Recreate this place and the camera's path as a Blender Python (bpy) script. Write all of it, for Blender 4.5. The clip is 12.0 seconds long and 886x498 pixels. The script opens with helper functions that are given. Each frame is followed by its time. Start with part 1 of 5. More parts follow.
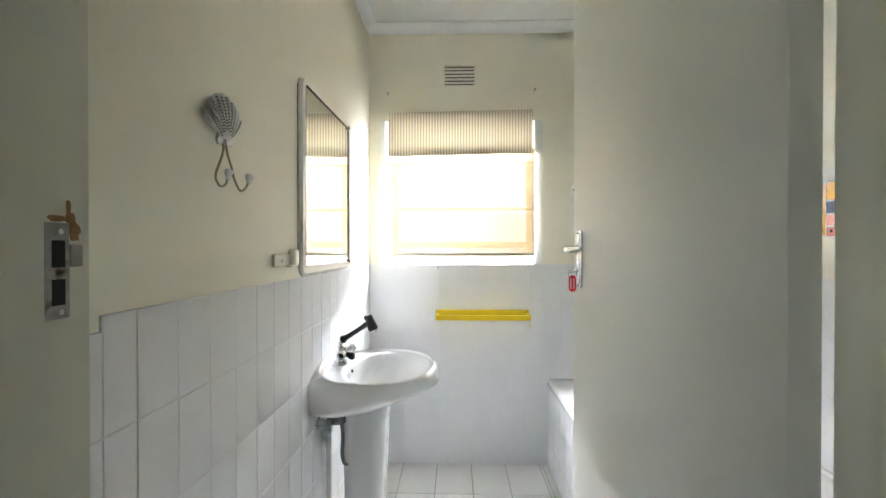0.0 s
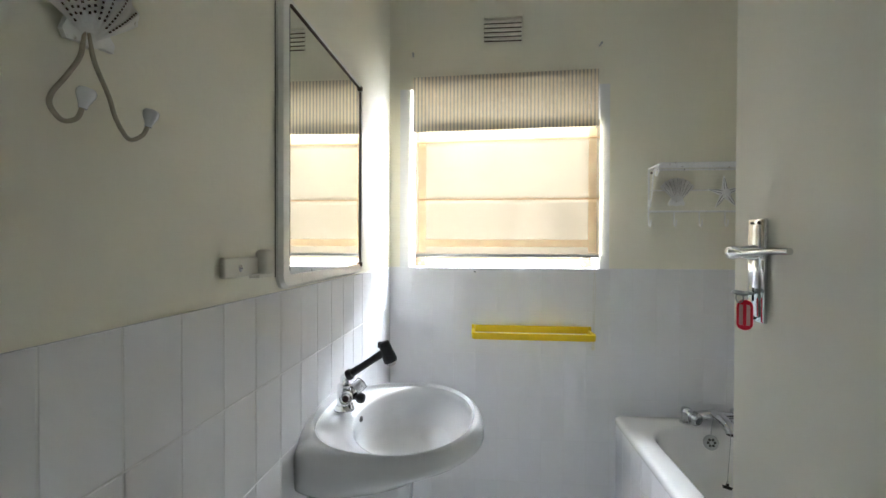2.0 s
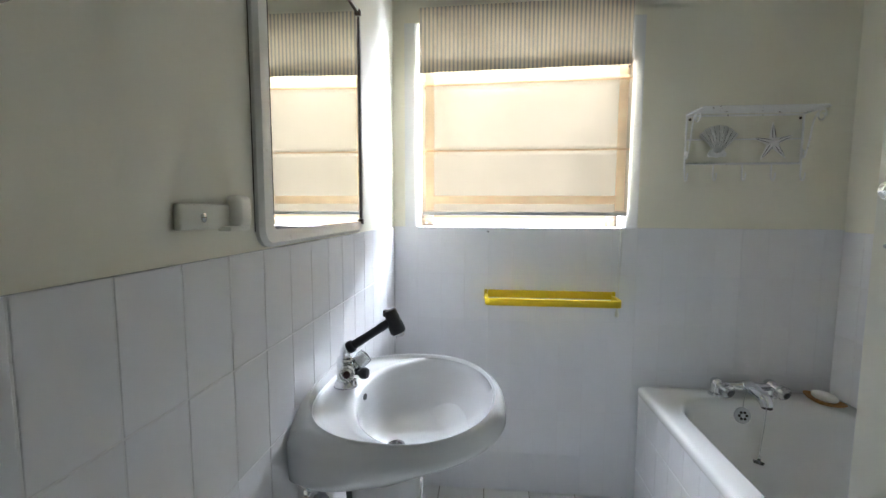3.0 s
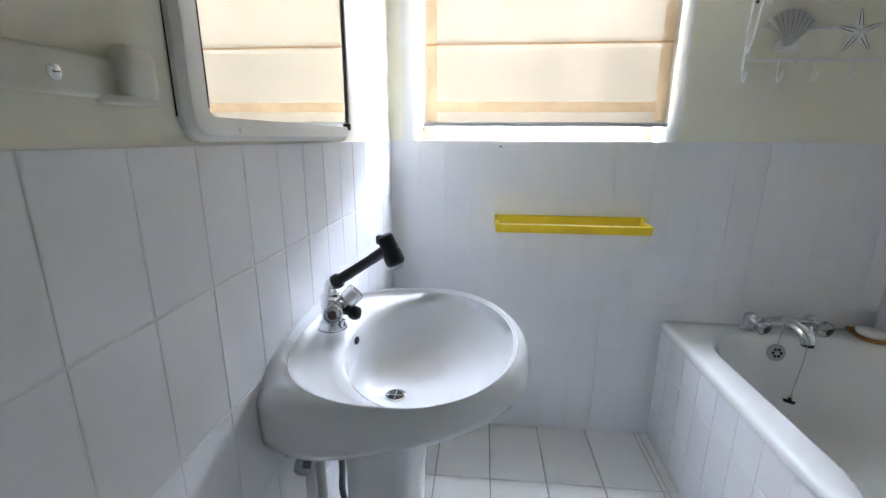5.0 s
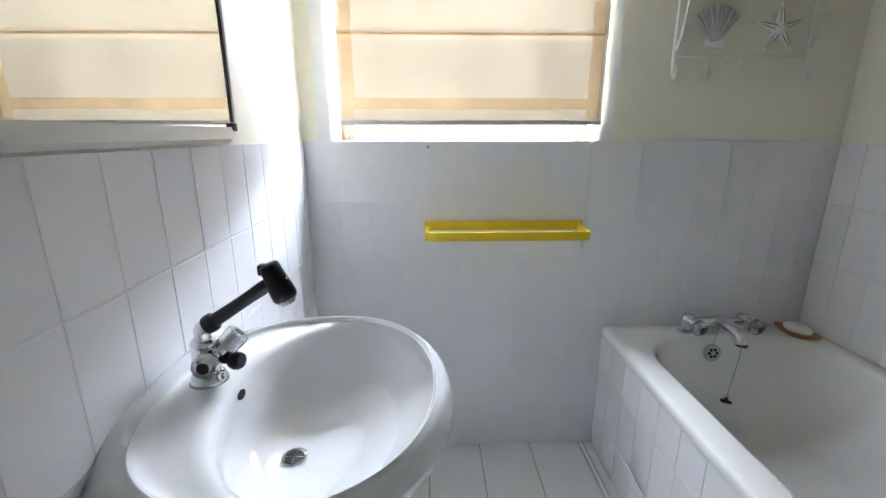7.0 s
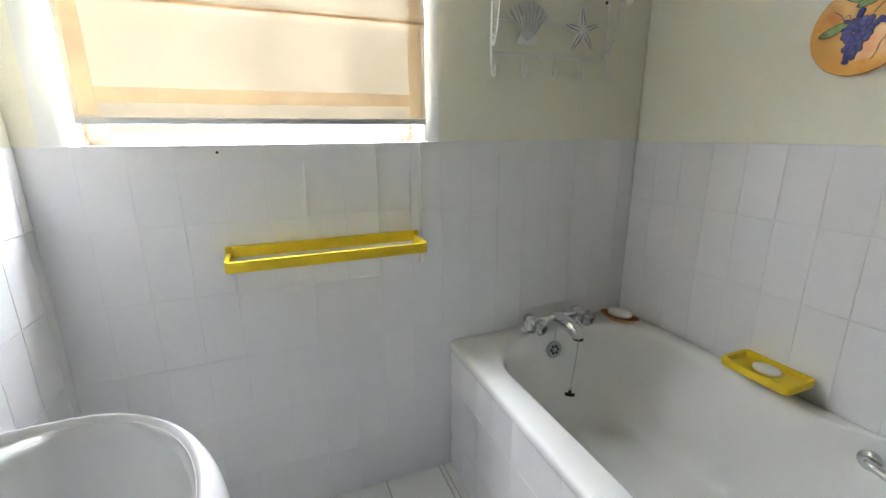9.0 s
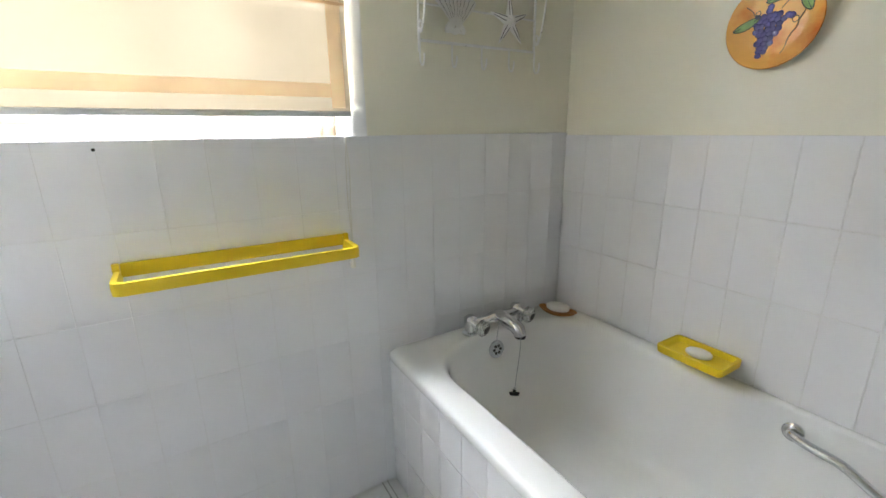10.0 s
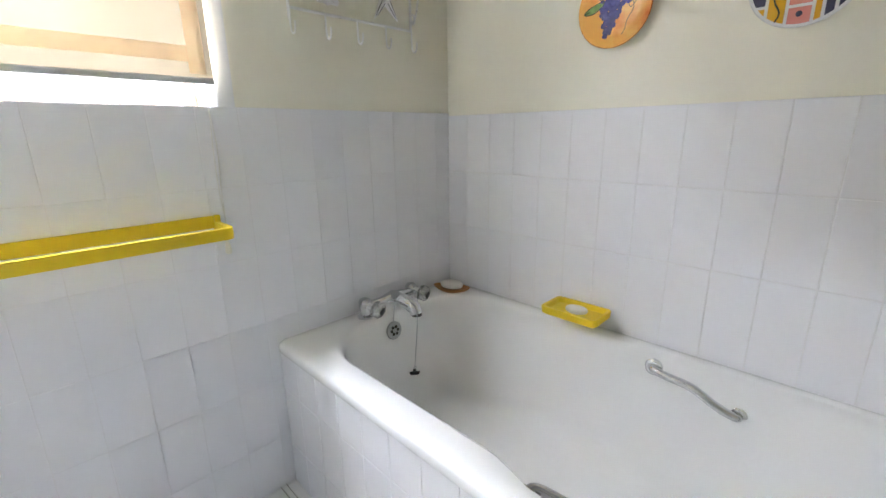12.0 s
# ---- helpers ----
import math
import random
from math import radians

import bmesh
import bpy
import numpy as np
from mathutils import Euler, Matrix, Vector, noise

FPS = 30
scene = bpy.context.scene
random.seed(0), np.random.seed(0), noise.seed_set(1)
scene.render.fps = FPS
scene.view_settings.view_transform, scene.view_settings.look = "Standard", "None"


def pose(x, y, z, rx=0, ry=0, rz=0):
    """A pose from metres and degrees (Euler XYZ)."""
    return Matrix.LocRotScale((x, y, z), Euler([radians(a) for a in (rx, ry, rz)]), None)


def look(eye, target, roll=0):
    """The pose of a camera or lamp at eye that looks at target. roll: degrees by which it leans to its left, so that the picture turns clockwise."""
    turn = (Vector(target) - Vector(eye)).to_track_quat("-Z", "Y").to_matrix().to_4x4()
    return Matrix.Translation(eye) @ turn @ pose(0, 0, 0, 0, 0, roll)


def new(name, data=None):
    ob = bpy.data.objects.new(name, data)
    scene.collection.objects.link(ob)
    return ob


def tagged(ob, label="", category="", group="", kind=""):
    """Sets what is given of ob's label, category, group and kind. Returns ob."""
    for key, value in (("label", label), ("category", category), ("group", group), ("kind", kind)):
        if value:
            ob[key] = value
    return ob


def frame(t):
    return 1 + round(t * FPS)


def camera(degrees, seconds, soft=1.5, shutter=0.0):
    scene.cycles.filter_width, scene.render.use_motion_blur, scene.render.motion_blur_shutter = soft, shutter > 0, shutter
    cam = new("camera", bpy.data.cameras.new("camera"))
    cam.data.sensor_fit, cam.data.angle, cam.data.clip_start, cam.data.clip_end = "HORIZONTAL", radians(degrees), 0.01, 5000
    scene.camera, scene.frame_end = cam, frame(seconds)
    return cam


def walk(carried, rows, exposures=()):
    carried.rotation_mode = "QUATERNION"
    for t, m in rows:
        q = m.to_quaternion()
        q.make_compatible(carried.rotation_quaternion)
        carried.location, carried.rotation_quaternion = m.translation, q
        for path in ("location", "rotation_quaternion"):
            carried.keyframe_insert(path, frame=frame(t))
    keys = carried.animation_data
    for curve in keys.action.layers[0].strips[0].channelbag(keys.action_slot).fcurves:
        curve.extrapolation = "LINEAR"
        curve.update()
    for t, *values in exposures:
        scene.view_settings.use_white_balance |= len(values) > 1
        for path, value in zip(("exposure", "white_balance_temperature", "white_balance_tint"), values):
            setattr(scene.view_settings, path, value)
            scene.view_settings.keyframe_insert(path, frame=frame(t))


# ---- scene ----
cam = camera(92.1, 12.0)
PATH = [
    (0, (0.065, 0.102, 1.285), (0.005, 2.101, 1.273), -0.0),
    (0.5, (0.047, 0.269, 1.286), (-0.069, 2.265, 1.271), 0.0),
    (1, (0.024, 0.411, 1.286), (-0.123, 2.406, 1.267), 0.1),
    (1.5, (0.006, 0.513, 1.287), (-0.159, 2.506, 1.269), 0.1),
    (2, (-0.008, 0.608, 1.287), (-0.189, 2.6, 1.267), 0.2),
    (2.5, (-0.03, 0.701, 1.274), (-0.221, 2.69, 1.207), 0.2),
    (3, (-0.06, 0.792, 1.255), (-0.247, 2.775, 1.07), 0.2),
    (3.5, (-0.079, 0.887, 1.233), (-0.264, 2.856, 0.938), 0.3),
    (5.5, (-0.103, 1.028, 1.184), (-0.277, 2.95, 0.662), 0.3),
    (6, (-0.095, 1.041, 1.18), (-0.254, 2.965, 0.659), 0.3),
    (6.5, (-0.079, 1.095, 1.188), (-0.157, 3.025, 0.671), 0.3),
    (7, (-0.037, 1.174, 1.202), (0.026, 3.104, 0.682), 0.0),
    (7.5, (-0.007, 1.243, 1.204), (0.242, 3.158, 0.683), -0.0),
    (9.5, (0.101, 1.407, 1.2), (0.953, 3.138, 0.674), -0.6),
    (10, (0.108, 1.454, 1.191), (1.107, 3.102, 0.658), -0.7),
    (10.5, (0.12, 1.473, 1.169), (1.263, 3.027, 0.642), -0.8),
    (11, (0.126, 1.469, 1.148), (1.391, 2.926, 0.619), -0.8),
    (11.5, (0.131, 1.45, 1.136), (1.462, 2.845, 0.606), -0.8),
    (12, (0.125, 1.434, 1.111), (1.494, 2.794, 0.584), -0.8),
]
walk(cam, [(t, look(eye, target, roll)) for t, eye, target, roll in PATH],
     exposures=[(0.0, 1.37, 6220, 12), (0.5, 1.23, 6160, 12), (1.0, 1.06, 6160, 12), (1.5, 0.89, 6080, 12), (2.0, 0.69, 6010, 12), (2.5, 0.57, 5890, 12), (3.5, 0.50, 5760, 14),
                (5.5, 0.71, 5590, 15), (6.5, 0.59, 5720, 15), (7.5, 0.49, 5880, 13), (9.5, 0.77, 6230, 12), (10.5, 0.91, 6170, 13), (11.2, 1.03, 6070, 15), (12.0, 1.13, 6050, 16)])

# ---- world and light ----
world = bpy.data.worlds.new("daylight")
scene.world = world
world.use_nodes = True
wn = world.node_tree.nodes
sky = wn.new("ShaderNodeTexSky")
sky.sky_type, sky.sun_disc = "NISHITA", False
sky.sun_elevation, sky.sun_rotation = radians(40), radians(20)
world.node_tree.links.new(sky.outputs[0], wn["Background"].inputs[0])
wn["Background"].inputs[1].default_value = 0.1

# the sky's light in the window opening
lamp = bpy.data.lights.new("window_daylight", "AREA")
lamp.shape, lamp.size, lamp.size_y = "RECTANGLE", 1.10, 1.50
lamp.spread = radians(150)
lamp.energy, lamp.color = 430.0, (0.905, 0.96, 1.0)
lamp_ob = new("window_daylight", lamp)
lamp_ob.matrix_world = look((0.085, 3.08, 2.12), (0.085, 2.08, 1.47))

# weak fill light; lamp and passage opening behind the camera are added, unseen
passage = bpy.data.lights.new("passage_fill", "AREA")
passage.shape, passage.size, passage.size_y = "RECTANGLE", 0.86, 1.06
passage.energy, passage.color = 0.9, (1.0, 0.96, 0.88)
passage_ob = new("passage_fill", passage)
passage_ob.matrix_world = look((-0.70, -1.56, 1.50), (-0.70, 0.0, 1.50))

# ---- plan ----
FAR, RIGHT, CEIL, FRONT = 2.625, 1.362, 2.585, 0.55
LTURN = -0.83                                   # the basin wall stands slightly off square


def left_x(y):
    return -0.448 + math.tan(radians(LTURN)) * (FAR - y)


LEFT = pose(left_x(0), 0, 0, 0, 0, LTURN)       # local x out of the wall, y along it
FARW = pose(0, FAR, 0, 0, 0, -90)               # local x out of the wall, y along +x
RIGHTW = pose(RIGHT, 0, 0, 0, 0, 180)           # local x out of the wall, y along -y

# ---- materials ----


def material(name, base, rough=0.5, metal=0.0, vary=0.05, scale=6.0, bump=0.0, bump_scale=60.0, coat=0.0, island=0.0,
             transmission=0.0, ior=1.45, stain=None, stain_scale=3.0, stain_from=0.55, stain_to=0.75, rough_vary=0.1):
    m = bpy.data.materials.new(name)
    m.use_nodes = True
    n, l = m.node_tree.nodes, m.node_tree.links
    b = n["Principled BSDF"]
    b.inputs["Roughness"].default_value, b.inputs["Metallic"].default_value = rough, metal
    b.inputs["Coat Weight"].default_value, b.inputs["Transmission Weight"].default_value = coat, transmission
    b.inputs["Coat Roughness"].default_value = 0.06
    b.inputs["IOR"].default_value = ior
    co = n.new("ShaderNodeTexCoord")
    big = n.new("ShaderNodeTexNoise")
    big.inputs["Scale"].default_value, big.inputs["Detail"].default_value = scale, 6
    l.new(co.outputs["Object"], big.inputs["Vector"])
    mix = n.new("ShaderNodeMix")
    mix.data_type = "RGBA"
    dark, light = [c * (1 - vary) for c in base], [min(1, c * (1 + vary)) for c in base]
    mix.inputs[6].default_value, mix.inputs[7].default_value = (*dark, 1), (*light, 1)
    l.new(big.outputs["Fac"], mix.inputs[0])
    colour = mix.outputs[2]
    if island:
        info = n.new("ShaderNodeObjectInfo")
        hsv = n.new("ShaderNodeHueSaturation")
        rng = n.new("ShaderNodeMapRange")
        rng.inputs[3].default_value, rng.inputs[4].default_value = 1 - island, 1 + island
        l.new(info.outputs["Random"], rng.inputs[0])
        l.new(rng.outputs[0], hsv.inputs["Value"])
        l.new(colour, hsv.inputs["Color"])
        colour = hsv.outputs[0]
    if stain:
        st = n.new("ShaderNodeTexNoise")
        st.inputs["Scale"].default_value, st.inputs["Detail"].default_value = stain_scale, 8
        l.new(co.outputs["Object"], st.inputs["Vector"])
        ramp = n.new("ShaderNodeMapRange")
        ramp.inputs[1].default_value, ramp.inputs[2].default_value = stain_from, stain_to
        l.new(st.outputs["Fac"], ramp.inputs[0])
        over = n.new("ShaderNodeMix")
        over.data_type = "RGBA"
        over.inputs[7].default_value = (*stain, 1)
        l.new(ramp.outputs[0], over.inputs[0])
        l.new(colour, over.inputs[6])
        colour = over.outputs[2]
    l.new(colour, b.inputs["Base Color"])
    rr = n.new("ShaderNodeMapRange")
    rr.inputs[3].default_value, rr.inputs[4].default_value = rough * (1 - rough_vary), min(1, rough * (1 + rough_vary))
    fine = n.new("ShaderNodeTexNoise")
    fine.inputs["Scale"].default_value, fine.inputs["Detail"].default_value = bump_scale, 4
    l.new(co.outputs["Object"], fine.inputs["Vector"])
    l.new(fine.outputs["Fac"], rr.inputs[0])
    l.new(rr.outputs[0], b.inputs["Roughness"])
    if bump:
        bp = n.new("ShaderNodeBump")
        bp.inputs["Strength"].default_value, bp.inputs["Distance"].default_value = bump, 0.004
        l.new(fine.outputs["Fac"], bp.inputs["Height"])
        l.new(bp.outputs[0], b.inputs["Normal"])
    return m


def cloth(name, face, through_colour, weave=900.0, blotch=0.42, stripes=None):
    """A woven cloth that lets some light through; stripes: (pitch, colour)."""
    m = bpy.data.materials.new(name)
    m.use_nodes = True
    n, l = m.node_tree.nodes, m.node_tree.links
    n.remove(n["Principled BSDF"])
    co = n.new("ShaderNodeTexCoord")
    blot = n.new("ShaderNodeTexNoise")
    blot.inputs["Scale"].default_value, blot.inputs["Detail"].default_value = 6.5, 6
    l.new(co.outputs["Object"], blot.inputs["Vector"])
    rng = n.new("ShaderNodeMapRange")
    rng.inputs[1].default_value, rng.inputs[2].default_value = 0.3, 0.7
    rng.inputs[3].default_value, rng.inputs[4].default_value = 1 - blotch, 1 + blotch
    l.new(blot.outputs["Fac"], rng.inputs[0])
    front, back = n.new("ShaderNodeBsdfDiffuse"), n.new("ShaderNodeBsdfTranslucent")
    front.inputs[0].default_value, back.inputs[0].default_value = (*face, 1), (*through_colour, 1)
    scale = n.new("ShaderNodeVectorMath")
    scale.operation = "SCALE"
    scale.inputs[0].default_value = through_colour
    l.new(rng.outputs[0], scale.inputs["Scale"])
    l.new(scale.outputs[0], back.inputs[0])
    grain = n.new("ShaderNodeTexNoise")
    grain.inputs["Scale"].default_value = weave
    l.new(co.outputs["Object"], grain.inputs["Vector"])
    bp = n.new("ShaderNodeBump")
    bp.inputs["Strength"].default_value, bp.inputs["Distance"].default_value = 0.3, 0.001
    l.new(grain.outputs["Fac"], bp.inputs["Height"])
    l.new(bp.outputs[0], front.inputs["Normal"])
    if stripes:
        pitch, dark = stripes
        sep, mul, fr, gt, mx = (n.new(k) for k in ("ShaderNodeSeparateXYZ", "ShaderNodeMath", "ShaderNodeMath", "ShaderNodeMapRange", "ShaderNodeMix"))
        l.new(co.outputs["Object"], sep.inputs[0])
        mul.operation, mul.inputs[1].default_value = "MULTIPLY", 2 * math.pi / pitch
        l.new(sep.outputs["Y"], mul.inputs[0])
        fr.operation = "SINE"
        l.new(mul.outputs[0], fr.inputs[0])
        gt.inputs[1].default_value, gt.inputs[2].default_value = -0.1, 0.45
        l.new(fr.outputs[0], gt.inputs[0])
        mx.data_type = "RGBA"
        mx.inputs[6].default_value, mx.inputs[7].default_value = (*face, 1), (*dark, 1)
        l.new(gt.outputs[0], mx.inputs[0])
        l.new(mx.outputs[2], front.inputs[0])
    add = n.new("ShaderNodeAddShader")
    l.new(front.outputs[0], add.inputs[0])
    l.new(back.outputs[0], add.inputs[1])
    l.new(add.outputs[0], n["Material Output"].inputs[0])
    return m


CREAM = material("cream_wall_paint", (0.855, 0.82, 0.685), 0.55, vary=0.025, scale=3, bump=0.12, bump_scale=90)
CEILING = material("ceiling_paint", (0.78, 0.78, 0.77), 0.7, vary=0.02, bump=0.05)
TILE = material("glazed_wall_tile", (0.848, 0.841, 0.846), 0.22, vary=0.02, scale=9, bump=0.03, bump_scale=25, island=0.010, rough_vary=0.3)
GROUT = material("tile_grout", (0.80, 0.79, 0.775), 0.85, vary=0.12, scale=20, bump=0.2, bump_scale=300)
FLOOR_TILE = material("floor_tile", (0.81, 0.80, 0.77), 0.28, vary=0.025, scale=3, bump=0.006, bump_scale=14, island=0.025, rough_vary=0.05)
FLOOR_GROUT = material("floor_grout", (0.36, 0.33, 0.27), 0.9, vary=0.25, scale=15, bump=0.2, bump_scale=300)
DOOR_PAINT = material("door_enamel_paint", (0.77, 0.755, 0.67), 0.5, vary=0.03, scale=2.5, bump=0.05, bump_scale=45)
FRAME_PAINT = material("door_frame_paint", (0.70, 0.68, 0.56), 0.4, vary=0.05, scale=5, bump=0.06, bump_scale=60)
CHIPPED = material("chipped_primer", (0.30, 0.16, 0.055), 0.8, vary=0.4, scale=60, bump=0.5, bump_scale=200)
CERAMIC = material("white_vitreous_china", (0.87, 0.87, 0.872), 0.09, vary=0.01, scale=4, coat=0.5)
ENAMEL = material("bath_enamel", (0.89, 0.885, 0.86), 0.14, vary=0.02, scale=3, coat=0.4, bump=0.01, bump_scale=12)
CHROME = material("chrome", (0.70, 0.71, 0.72), 0.10, metal=1.0, vary=0.06, scale=30, rough_vary=0.5)
STEEL = material("worn_steel", (0.42, 0.43, 0.43), 0.35, metal=1.0, vary=0.2, scale=60, bump=0.1, bump_scale=120)
# near-black patches of this stand in for the shade inside holes and slots
DARK = material("dark_recess", (0.02, 0.018, 0.016), 0.8, vary=0.2)
BLACK = material("black_plastic", (0.018, 0.018, 0.02), 0.32, vary=0.15, scale=30, bump=0.03)
RUBBER = material("black_rubber", (0.02, 0.019, 0.018), 0.65, vary=0.2, scale=30)
YELLOW = material("yellow_plastic", (0.72, 0.52, 0.004), 0.45, vary=0.05, scale=12, bump=0.05, bump_scale=120)
STRIKE = material("tarnished_strike_metal", (0.27, 0.26, 0.235), 0.36, metal=0.85, vary=0.5, scale=70, bump=0.2, bump_scale=150, stain=(0.06, 0.035, 0.02), stain_scale=45, stain_from=0.58, stain_to=0.70)
HOSE = material("braided_hose", (0.16, 0.16, 0.165), 0.4, metal=0.7, vary=0.3, scale=200, bump=0.4, bump_scale=400)
RED = material("red_plastic", (0.92, 0.03, 0.07), 0.3, vary=0.05, scale=30)
PAPER = material("tag_paper", (0.92, 0.62, 0.60), 0.8)
TAP_CAP = material("dark_red_cap", (0.045, 0.018, 0.016), 0.35, vary=0.3, scale=120)
ACRYLIC = material("clear_acrylic", (0.97, 0.98, 0.98), 0.10, transmission=0.85, ior=1.49, vary=0.0)
MIRROR = material("mirror_glass", (0.90, 0.91, 0.89), 0.012, metal=1.0, vary=0.005, rough_vary=0.0)
GLASS = material("window_glass", (1, 1, 1), 0.02, transmission=1.0, ior=1.1, vary=0.0, rough_vary=0.0)
PLASTIC = material("aged_white_plastic", (0.78, 0.765, 0.71), 0.35, vary=0.04, scale=14, bump=0.03, bump_scale=90, stain=(0.5, 0.44, 0.33), stain_scale=30, stain_from=0.68, stain_to=0.85)
CREAM_PLASTIC = material("cream_plastic", (0.80, 0.77, 0.66), 0.4, vary=0.03, scale=20)
WHITE_METAL = material("distressed_white_metal", (0.86, 0.85, 0.82), 0.55, vary=0.06, scale=60, bump=0.2, bump_scale=160, stain=(0.25, 0.19, 0.14), stain_scale=70, stain_from=0.66, stain_to=0.78)
BROWN = material("bare_brown_metal", (0.07, 0.045, 0.03), 0.7, vary=0.3, scale=60)
PALE_METAL = material("pale_painted_metal", (0.90, 0.885, 0.85), 0.5, vary=0.06, scale=90, bump=0.1, bump_scale=160, stain=(0.42, 0.35, 0.27), stain_scale=90, stain_from=0.64, stain_to=0.8)
AGED_WIRE = material("aged_wire", (0.40, 0.35, 0.26), 0.5, vary=0.2, scale=60, bump=0.15, bump_scale=160)
WOOD = material("oiled_wood", (0.42, 0.19, 0.045), 0.45, vary=0.3, scale=40, bump=0.15, bump_scale=90)
SOAP = material("white_soap", (0.84, 0.82, 0.77), 0.42, vary=0.03, scale=20, bump=0.05, bump_scale=60)
WINDOW_PAINT = material("window_frame_paint", (0.22, 0.16, 0.105), 0.5, vary=0.1, scale=25, bump=0.1, bump_scale=120)
# also colours the vent plate that stands in for the shaft's shade
PUTTY_SHADE = material("corner_paint_vent_shade", (0.10, 0.072, 0.046), 0.7, vary=0.2, scale=60, bump=0.3, bump_scale=120)
BLIND = cloth("lined_blind_cloth", (0.66, 0.58, 0.44), (0.0122, 0.0098, 0.0066), blotch=0.26)
SHEER = cloth("blind_hem_cloth", (0.38, 0.32, 0.24), (0.64, 0.56, 0.46), blotch=0.2)
SEAM = cloth("folded_seam_cloth", (0.38, 0.30, 0.20), (0.42, 0.31, 0.20), blotch=0.2)
PELMET = cloth("striped_ticking", (0.80, 0.70, 0.53), (0.0082, 0.0064, 0.0040), blotch=0.25, stripes=(0.0165, (0.42, 0.40, 0.36)))
BAR = material("blind_bottom_bar", (0.72, 0.71, 0.69), 0.5, vary=0.05)
CORD = material("cotton_cord", (0.78, 0.76, 0.70), 0.8, vary=0.05, scale=80)
ORANGE_GLAZE = material("orange_glaze", (0.80, 0.42, 0.10), 0.2, vary=0.12, scale=10, coat=0.3, stain=(0.66, 0.19, 0.03), stain_scale=14, stain_from=0.52, stain_to=0.72)
WHITE_GLAZE = material("white_glaze", (0.78, 0.77, 0.74), 0.2, vary=0.03, coat=0.3)
GRAPE = material("grape_glaze", (0.055, 0.05, 0.20), 0.22, vary=0.5, scale=60, coat=0.3)
LEAF = material("leaf_glaze", (0.24, 0.36, 0.10), 0.25, vary=0.45, scale=60, coat=0.3)
LINE = material("dark_brush_line", (0.03, 0.035, 0.02), 0.4, vary=0.2)
PINK = material("pink_glaze", (0.72, 0.27, 0.22), 0.22, vary=0.15, scale=30, coat=0.3)
AMBER = material("amber_glaze", (0.75, 0.40, 0.03), 0.22, vary=0.15, scale=30, coat=0.3)
NAVY = material("navy_glaze", (0.05, 0.05, 0.09), 0.22, vary=0.2, scale=30, coat=0.3)
PASSAGE = material("passage_paint", (0.80, 0.79, 0.73), 0.6, vary=0.04, scale=3)

# ---- mesh helpers ----


def empty(name, m=None, label="", category="", group="", kind=""):
    ob = new(name)
    ob.empty_display_size = 0.05
    if m is not None:
        ob.matrix_world = m
    return tagged(ob, label, category, group, kind)


def part(name, bm, mat, parent=None, label="", sharp=38):
    """Links a bmesh as one mesh object under a thing or a part."""
    bmesh.ops.recalc_face_normals(bm, faces=bm.faces)
    lim = radians(sharp)
    for e in bm.edges:
        if len(e.link_faces) == 2 and e.calc_face_angle(0) > lim:
            e.smooth = False
    for f in bm.faces:
        f.smooth = True
    me = bpy.data.meshes.new(name)
    bm.to_mesh(me)
    bm.free()
    me.materials.append(mat)
    ob = new(name, me)
    if parent:
        ob.parent = parent
    if label:
        ob["label"] = label
    return ob


def box(bm, lo, hi, bevel=0.0, seg=2, m=None):
    c = [(a + b) / 2 for a, b in zip(lo, hi)]
    s = [b - a for a, b in zip(lo, hi)]
    vs = bmesh.ops.create_cube(bm, size=1, matrix=Matrix.LocRotScale(c, None, s))["verts"]
    if bevel:
        es = list({e for v in vs for e in v.link_edges})
        r = bmesh.ops.bevel(bm, geom=es, offset=bevel, segments=seg, profile=0.5, affect="EDGES")
        vs = list({v for f in r["faces"] for v in f.verts})
    if m is not None:
        bmesh.ops.transform(bm, matrix=m, verts=vs)
    return bm


def rbox(lo, hi, bevel=0.003, seg=2, m=None):
    return box(bmesh.new(), lo, hi, bevel, seg, m)


def loft(bm, rings, cap0=True, cap1=True, closed=True):
    rows = [[bm.verts.new(p) for p in ring] for ring in rings]
    n = len(rows[0])
    for a, b in zip(rows, rows[1:]):
        for i in range(n if closed else n - 1):
            j = (i + 1) % n
            bm.faces.new((a[i], a[j], b[j], b[i]))
    if cap0:
        bm.faces.new(rows[0][::-1])
    if cap1:
        bm.faces.new(rows[-1])
    return bm


def lathe(profile, seg=28, m=None, bm=None):
    """A turned body from (radius, height) pairs."""
    bm = bm or bmesh.new()
    mm = m or Matrix()
    rings = [[mm @ Vector((max(r, 1e-4) * math.cos(2 * math.pi * i / seg), max(r, 1e-4) * math.sin(2 * math.pi * i / seg), z)) for i in range(seg)] for r, z in profile]
    return loft(bm, rings)


def along(a, b):
    """A matrix whose z runs from a towards b."""
    a, b = Vector(a), Vector(b)
    return Matrix.Translation(a) @ (b - a).to_track_quat("Z", "Y").to_matrix().to_4x4()


def curve(points, steps=8):
    """A smooth line through the points."""
    ps = [Vector(p) for p in points]
    ps = [2 * ps[0] - ps[1]] + ps + [2 * ps[-1] - ps[-2]]
    out = []
    for i in range(1, len(ps) - 2):
        p0, p1, p2, p3 = ps[i - 1:i + 3]
        for k in range(steps):
            t = k / steps
            out.append(0.5 * (2 * p1 + (p2 - p0) * t + (2 * p0 - 5 * p1 + 4 * p2 - p3) * t * t + (3 * p1 - p0 - 3 * p2 + p3) * t ** 3))
    return out + [ps[-2]]


